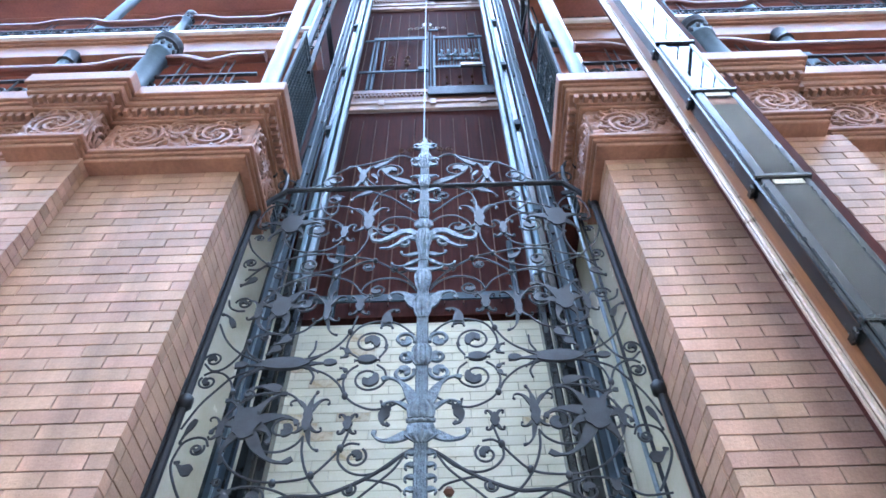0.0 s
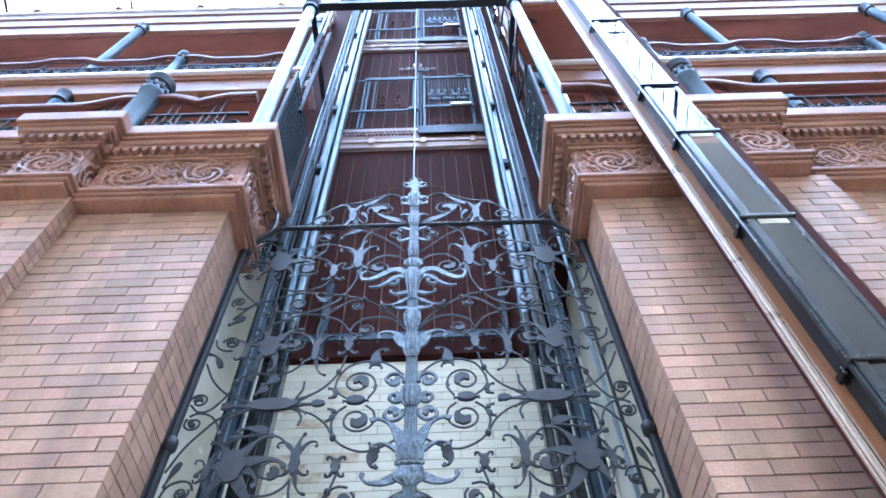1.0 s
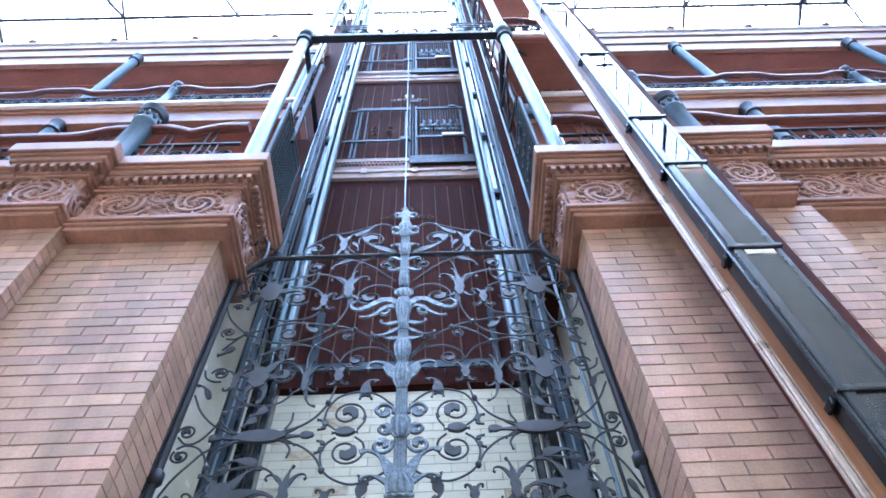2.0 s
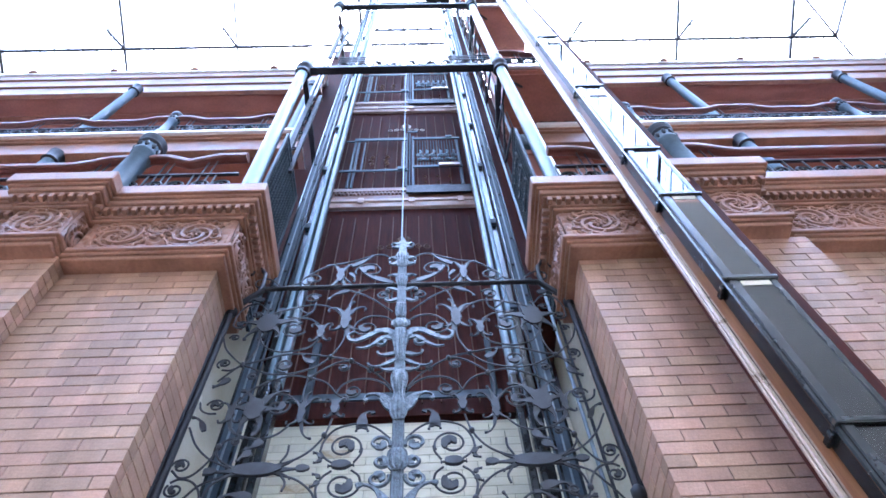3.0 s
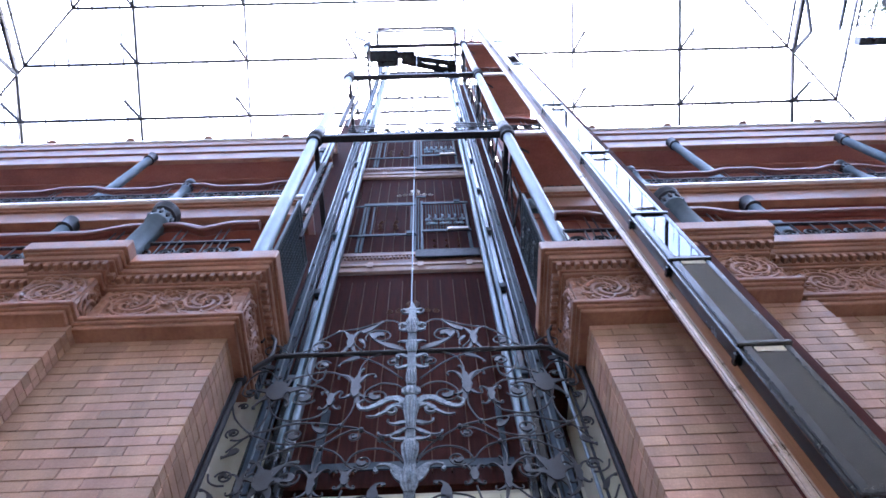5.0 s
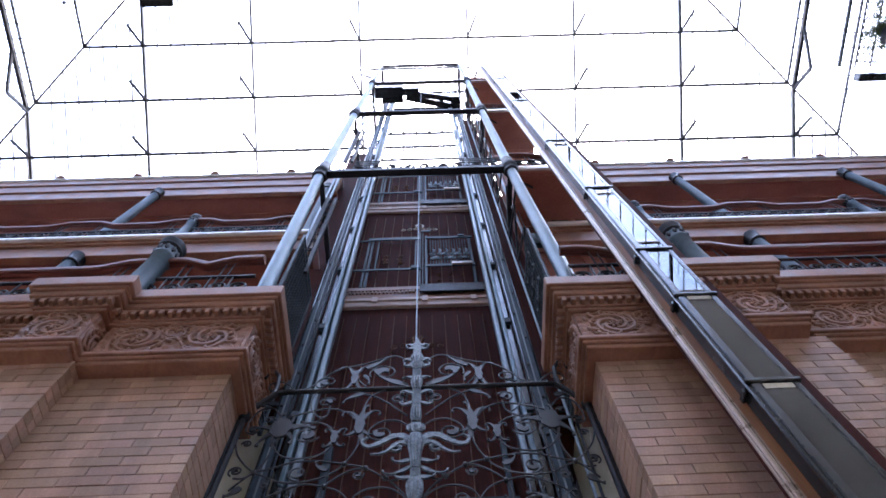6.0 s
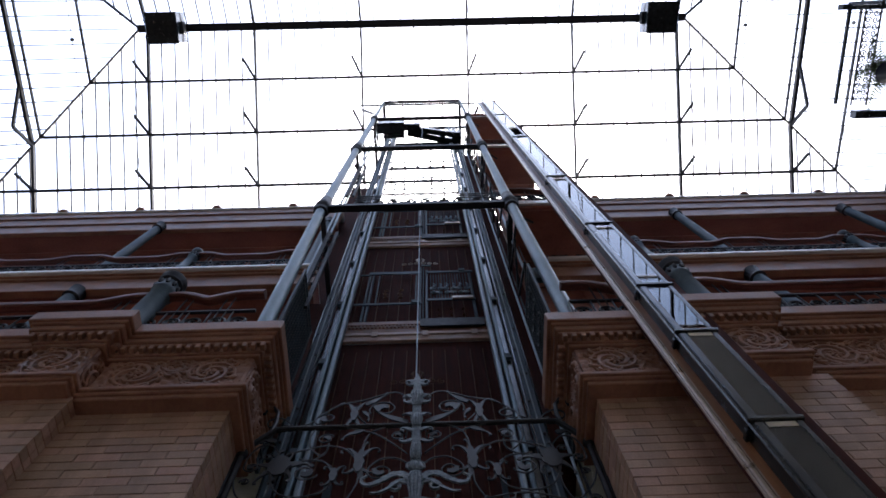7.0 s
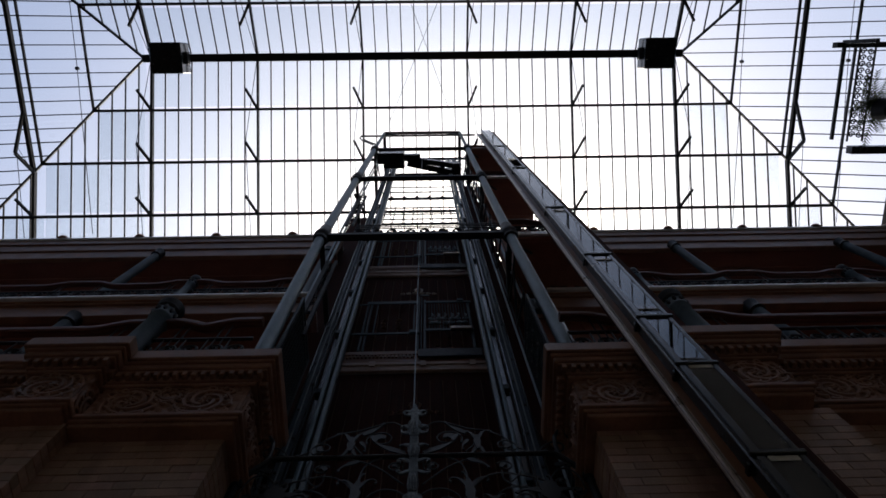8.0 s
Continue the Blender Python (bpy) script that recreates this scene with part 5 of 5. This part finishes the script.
part("edge_bead", boxes((1.216, 1.2245, 1.585, 1.600, 1.2, Z_TOP), bevel=0.003), SHEENTRIM, chute, "thin pale bead")
part("board_edge", boxes((1.226, 1.261, 1.602, 1.63, 1.2, Z_TOP)), DOORWOOD, chute, "dark board edge")
part("side_plate", boxes((CX0, CX0 + 0.012, YC + 0.005, 1.591, 1.2, Z_TOP)), DARKPAINT, chute, "black sheet-metal side")
part("side_plate", boxes((CX1 - 0.012, CX1, YC + 0.005, 1.591, 1.2, Z_TOP)), DARKPAINT, chute, "black sheet-metal side")
part("back_plate", boxes((CX0 + 0.013, CX1 - 0.013, 1.578, 1.591, 1.2, Z_TOP)), IRON, chute, "black sheet-metal back")
part("front_stile", boxes((CX0, CX0 + 0.042, YC - 0.012, YC + 0.004, 1.2, Z_TOP), bevel=0.005), DARKPAINT, chute, "glossy black front stile")
part("front_stile", boxes((CX1 - 0.030, CX1, YC - 0.012, YC + 0.004, 1.2, Z_TOP), bevel=0.005), DARKPAINT, chute, "glossy black front stile")
bm = bmesh.new()
tube(bm, [(CX0 - 0.004, YC + 0.008, 1.2), (CX0 - 0.004, YC + 0.008, Z_TOP)], 0.012, 8)
tube(bm, [(CX1 + 0.018, YC + 0.03, 1.2), (CX1 + 0.018, YC + 0.03, Z_TOP)], 0.010, 8)
part("corner_bead", bm, DARKPAINT, chute, "", True)
band = mesh_from(boxes((CX0 - 0.014, CX1 + 0.014, YC - 0.022, YC + 0.03, -0.014, 0.014), (CX0 - 0.02, CX0 - 0.004, YC + 0.031, 1.592, -0.02, 0.014), (CX1 + 0.004, CX1 + 0.02, YC + 0.031, 1.56, -0.02, 0.014), bevel=0.005), "band", DARKPAINT)
tab = mesh_from(boxes((CX0 + 0.05, CX1 - 0.035, YC - 0.010, YC - 0.007, -0.055, -0.022)), "label_strip", PAPER)
BANDS = [1.38, 2.235, 3.05, 3.92, 4.79, 5.49, 6.95, 8.9, 11.9, 14.8, Z_TOP - 0.02]
for k, z in enumerate(BANDS[:-1]):
    ob = new("band", band)
    ob.parent = chute
    ob.location = (0, 0, z)
    pane_l = mesh_from(boxes((CX0 + 0.043, CX1 - 0.031, YC - 0.006, YC, 0.016, BANDS[k + 1] - z - 0.016)), "glass_pane", GLASS)
    ob = new("glass_pane", pane_l)
    ob.parent = chute
    ob.location = (0, 0, z)
    ob.visible_shadow = False
    if k in (3, 4):
        ob = new("label_strip", tab)
        ob.parent = chute
        ob.location = (0, 0, z)
        tagged(ob, "pale label strip without readable writing")

# ---- the skylight ----
RY, RZ, SL = -0.36, 25.6, 0.33       # ridge line and fall of the slopes
RX0, RX1 = -9.6, 8.8
STEP = 1.70
NP = 4
roof = thing("skylight", "hipped iron and glass skylight over the court", "skylight", kind="structure")


def rp(x, k, side):
    """A point on a long slope, k purlins down from the ridge."""
    return (x, RY + side * k * STEP, RZ - SL * k * STEP)


bm = bmesh.new()
box(bm, RX0, RX1, RY - 0.13, RY + 0.13, RZ - 0.22, RZ + 0.05, bevel=0.02)
part("ridge_beam", bm, IRON, roof, "heavy dark ridge beam")
RAFT = [-16.6, -13.25] + [1.40 + 3.58 * i for i in range(-3, 3)] + [12.38, 15.8]
BAY = 3.58 / 8
for side in (1, -1):
    for k in range(1, NP + 1):
        e = k * STEP
        bm = bmesh.new()
        beam(bm, rp(RX0 - e, k, side), rp(RX1 + e, k, side), 0.085, 0.11)
        part("purlin", bm, IRON, roof)
    for x in RAFT:
        if RX0 - 0.5 < x < RX1 + 0.5:
            k0 = 0
        else:
            k0 = (RX0 - x if x < RX0 else x - RX1) / STEP
        if k0 < NP - 0.2:
            bm = bmesh.new()
            wide = 0.085 if min(abs(x - c) for c in (-9.34, -13.25, 8.56, 12.38)) < 0.1 else 0.06
            beam(bm, rp(x, k0, side), rp(x, NP, side), wide, 0.16)
            part("rafter", bm, IRON, roof)
            for k in range(1, NP):
                if k > k0:
                    bm = bmesh.new()
                    p = Vector(rp(x, k, side))
                    s = -1 if x < 0 else 1
                    beam(bm, p + Vector((0, 0, -0.05)), p + Vector((s * 0.26, -side * 0.70, -0.42)), 0.07, 0.09)
                    part("bracket", bm, IRON, roof)
            bm = bmesh.new()
            s = -1 if x < 0 else 1
            tube(bm, [Vector(rp(x, k0, side)) + Vector((0, 0, -0.1)), Vector(rp(x, 2, side)) + Vector((s * 0.26, -side * 0.70, -0.42)), Vector(rp(x, NP - 0.3, side)) + Vector((s * 0.2, 0, -0.1))], 0.012, 5)
            part("tie_rod", bm, IRON, roof)
    for i in range(-52, 60):
        x = 1.40 + BAY * i
        if i % 8 == 0 or x < RX0 - NP * STEP + 0.1 or x > RX1 + NP * STEP - 0.1:
            continue
        k0 = max(0.0, (RX0 - x) / STEP, (x - RX1) / STEP)
        bm = bmesh.new()
        beam(bm, rp(x, k0, side), rp(x, NP, side), 0.034, 0.06)
        part("glazing_bar", bm, IRON, roof)
for end, xr in ((-1, RX0), (1, RX1)):
    for k in range(1, NP + 1):
        bm = bmesh.new()
        e = k * STEP
        beam(bm, (xr + end * e, RY - e, RZ - SL * e), (xr + end * e, RY + e, RZ - SL * e), 0.06, 0.09)
        part("purlin", bm, IRON, roof)
    bm = bmesh.new()
    for side in (1, -1):
        beam(bm, (xr, RY, RZ), (xr + end * NP * STEP, RY + side * NP * STEP, RZ - SL * NP * STEP), 0.07, 0.12)
    part("hip_rafter", bm, IRON, roof)
    for i in range(-15, 16):
        y = RY + i * BAY
        k0 = abs(y - RY) / STEP
        if k0 < NP:
            bm = bmesh.new()
            beam(bm, (xr + end * k0 * STEP, y, RZ - SL * k0 * STEP), (xr + end * NP * STEP, y, RZ - SL * NP * STEP), 0.034, 0.06)
            part("glazing_bar", bm, IRON, roof)
    # tie beam across the end, from hip to hip, with hanging struts
    xt = -13.25 if end < 0 else 12.38
    dt = abs(xt - xr)
    zt = RZ - SL * dt - 0.05
    bm = bmesh.new()
    beam(bm, (xt, RY - dt, zt), (xt, RY + dt, zt), 0.11, 0.16)
    for side in (1, -1):
        beam(bm, (xt, RY + side * dt, zt), (xt, RY + side * (dt - 0.75), zt - 0.85), 0.08, 0.1)
        beam(bm, (xt, RY + side * (dt - 0.75), zt - 0.85), (xt, RY + side * (dt - 2.0), zt - 0.03), 0.08, 0.1)
    part("end_truss", bm, IRON, roof, "dark end truss with bent struts")
    for o in (-2.0, 1.55):
        bm = bmesh.new()
        xo = xt + end * o
        tube(bm, [(xo, RY - 4.2, zt + 0.2), (xo, RY + 0.3, zt - 0.1), (xo - end * 0.1, RY + 5.6, zt - 0.9)], 0.012, 5)
        lathe(bm, xo, RY + 0.3, [(0.02, zt - 0.2), (0.06, zt - 0.15), (0.06, zt - 0.05), (0.02, zt)], 8)
        part("tie_rod", bm, IRON, roof)
bm = bmesh.new()
tube(bm, [(-0.9, RY - 2.8, 24.6), (0.9, RY + 2.2, 24.7)], 0.008, 5)
tube(bm, [(0.9, RY - 2.8, 24.6), (-1.3, RY + 2.2, 24.7)], 0.008, 5)
part("cross_wire", bm, IRON, roof)
# panes: whole rectangles between bars and purlins are shared, the cut ones by the hips are joined
pane_me = mesh_from(boxes((0.02, BAY - 0.02, 0.02, STEP - 0.02, 0.0, 0.006)), "pane", GLASS)
for side in (1, -1):
    rot = pose(0, 0, 0, -math.degrees(math.atan(SL)), 0, 0) if side > 0 else pose(0, 0, 0, -math.degrees(math.atan(SL)), 0, 180)
    cut = bmesh.new()
    for i in range(-40, 50):
        x = 1.40 + BAY * i
        for k in range(NP):
            xo = max(RX0 - x, x + BAY - RX1) / STEP
            if xo <= k:
                ob = new("pane", pane_me)
                ob.parent = roof
                ob.matrix_basis = Matrix.Translation(Vector(rp(x if side > 0 else x + BAY, k, side)) + Vector((0, 0, 0.06))) @ rot
                ob.visible_shadow = False
    for end, xr in ((-1, RX0), (1, RX1)):
        for k in range(NP):
            a, b = k * STEP, (k + 1) * STEP
            off = 0.06
            p = [(xr + end * a, RY + side * a, RZ - SL * a + off), (xr + end * b, RY + side * b, RZ - SL * b + off), (xr - end * 0.2 if k == 0 else xr, RY + side * b, RZ - SL * b + off)]
            if k:
                p.append((xr, RY + side * a, RZ - SL * a + off))
            vs = [cut.verts.new(q) for q in p]
            cut.faces.new(vs)
            p2 = [(xr + end * a, RY + side * a, RZ - SL * a + off), (xr + end * b, RY + side * b, RZ - SL * b + off), (xr + end * b, RY, RZ - SL * b + off)]
            if k:
                p2.append((xr + end * a, RY, RZ - SL * a + off))
            vs = [cut.verts.new(q) for q in p2]
            cut.faces.new(vs)
    ob = part("hip_glazing", cut, GLASS, roof)
    ob.visible_shadow = False
# kerb that carries the skylight, and the flat roof round it
zk = RZ - SL * NP * STEP
ye, xe0, xe1 = NP * STEP, RX0 - NP * STEP, RX1 + NP * STEP
solid("roof_kerb", boxes((xe0 - 0.3, xe1 + 0.3, RY + ye, RY + ye + 0.25, 22.8, zk + 0.1), (xe0 - 0.3, xe1 + 0.3, RY - ye - 0.25, RY - ye, 22.8, zk + 0.1),
                         (xe0 - 0.3, xe0, RY - ye, RY + ye, 22.8, zk + 0.1), (xe1, xe1 + 0.3, RY - ye, RY + ye, 22.8, zk + 0.1)), SOFFIT, "brown kerb that carries the skylight", "kerb")
solid("ceiling", boxes((-17, 17, RY + ye + 0.25, 9, 22.9, 23.2), (-17, 17, -10, RY - ye - 0.25, 22.9, 23.2)), PLAINWALL, "plain flat ceiling round the skylight", "ceiling")
for x in (-8.6, 7.85):
    v = thing("roof_ventilator", "black boxed ventilator under the skylight ridge", "ventilator", "skylight ventilators", at=(x, RY, 24.9))
    part("housing", boxes((-0.52, 0.52, -0.5, 0.5, -0.1, 0.75), bevel=0.03), DARKPAINT, v)
    part("collar", boxes((-0.62, 0.62, -0.2, 0.2, 0.2, 0.5), bevel=0.02), IRON, v)

# ---- the end balcony with a palm ----
bal = thing("end_balcony", "dark iron balcony frame at the end of the court", "balcony", at=(11.3, 1.0, 18.5))
part("frame", boxes((-0.25, 3.70, 1.1, 1.3, 0.35, 0.6), (0.12, 0.20, -1.5, 1.1, 1.95, 2.03), (0.0, 3.7, -1.55, -1.40, 2.05, 2.3), (0.12, 0.22, -1.6, -1.50, 0.61, 2.045)), DARKPAINT, bal)
part("wall_panel", boxes((0.9, 3.70, -3.2, 1.1, 0.4, 0.6)), DARKPAINT, bal)
bm = bmesh.new()
for i in range(14):
    for s in (-1, 1):
        tube(bm, [(0.5 + s * 0.10 + px, -1.3 + i * 0.17 + pz, 1.5) for px, pz in scroll_pts(0, 0, 0.09, 0, 1.3, s, 14)], 0.02, 5)
box(bm, 0.28, 0.32, -1.4, 1.1, 1.48, 1.52)
box(bm, 0.70, 0.74, -1.4, 1.1, 1.48, 1.52)
part("scroll_panel", bm, IRON, bal)
palm = thing("palm", "potted feather palm on the end balcony", "plant", at=(12.1, 1.2, 19.1))
bm = bmesh.new()
lathe(bm, 0, 0, [(0.2, 0), (0.28, 0.3), (0.3, 0.4)], 14)
part("pot", bm, IRON, palm, "", True)
bm = bmesh.new()
rnd = random.Random(3)
for f in range(22):
    az, el, ln = rnd.uniform(0, 2 * math.pi), rnd.uniform(0.5, 1.3), rnd.uniform(0.8, 1.35)
    prev = None
    d = Vector((math.cos(az), math.sin(az), 0))
    for i in range(16):
        t = i / 15
        p = Vector((0, 0, 0.4)) + d * ln * t * math.cos(el) + Vector((0, 0, ln * t * math.sin(el) - 0.7 * t * t))
        if prev is not None:
            side = (p - prev).cross(Vector((0, 0, 1))).normalized()
            tube(bm, [prev, p], 0.008, 3, False)
            for s in (-1, 1):
                tip = p + side * s * 0.28 * (1 - 0.6 * t) + (p - prev) * 1.5 + Vector((0, 0, -0.06))
                w = (p - prev) * 0.35
                vs = [bm.verts.new(q) for q in (p - w, p + w, tip)]
                bm.faces.new(vs)
        prev = p
part("fronds", bm, LEAF, palm, "green feathered fronds")

# ---- brick courses of the piers and pilasters (last: many small pieces) ----
pw = thing("brick_pier", "tan brick pier beside the lift bay", "pier", "brick piers", "structure")
part("lower_brickwork", boxes((-1.90, OPEN_L, Y_PIER, 2.14, 0, Z_BR - 0.004)), BRICK, pw)
part("core", boxes((-2.36, OPEN_L - 0.006, Y_PIER + 0.006, 2.13, 0, CAP_LOW - 0.02)), MORTAR, pw)
lay(pw, -1.92, OPEN_L, Z_BR, CAP_LOW - 0.02, Y_PIER, 0, 1)
lay(pw, OPEN_L, 0, Z_BR, CAP_LOW - 0.02, Y_PIER + 0.06, 1, 2, 2.14)
pe = thing("brick_pier", "tan brick pier behind the mail chute", "pier", "brick piers", "structure")
part("lower_brickwork", boxes((OPEN_R, 1.68, Y_PIER, 2.205, 0, Z_BR - 0.004)), BRICK, pe)
part("core", boxes((OPEN_R + 0.006, 2.62, Y_PIER + 0.006, 2.2, 0, CAP_LOW - 0.02)), MORTAR, pe)
lay(pe, OPEN_R, 1.70, Z_BR, CAP_LOW - 0.02, Y_PIER, 0, 3)
lay(pe, OPEN_R, 0, Z_BR, CAP_LOW - 0.02, Y_PIER + 0.06, -1, 4, 2.20)
lay(pe, 2.10, 2.62, 3.9, CAP_LOW - 0.02, Y_PIER, 0, 5)
qw = thing("brick_pilaster", "tan brick pilaster standing forward from the wall", "pilaster", "brick pilasters", "structure")
part("lower_brickwork", boxes((-2.345, -1.90, Y_PIL, Y_PIER - 0.003, 0, Z_BR - 0.004)), BRICK, qw)
part("core", boxes((-2.34, -1.906, Y_PIL + 0.006, Y_PIER - 0.002, 0, CAP_LOW - 0.02)), MORTAR, qw)
lay(qw, -2.345, -1.90, Z_BR, CAP_LOW - 0.02, Y_PIL, 0, 6)
lay(qw, -1.90, 0, Z_BR, CAP_LOW - 0.02, Y_PIL + 0.058, 1, 7, Y_PIER)
qe = thing("brick_pilaster", "tan brick pilaster standing forward from the wall", "pilaster", "brick pilasters", "structure")
part("lower_brickwork", boxes((1.68, 2.10, Y_PIL, Y_PIER - 0.003, 0, Z_BR - 0.004)), BRICK, qe)
part("core", boxes((1.686, 2.094, Y_PIL + 0.006, Y_PIER - 0.002, 0, CAP_LOW - 0.02)), MORTAR, qe)
lay(qe, 1.68, 2.10, Z_BR, CAP_LOW - 0.02, Y_PIL, 0, 8)
lay(qe, 2.10, 0, 3.6, CAP_LOW - 0.02, Y_PIL + 0.058, 1, 9, Y_PIER)
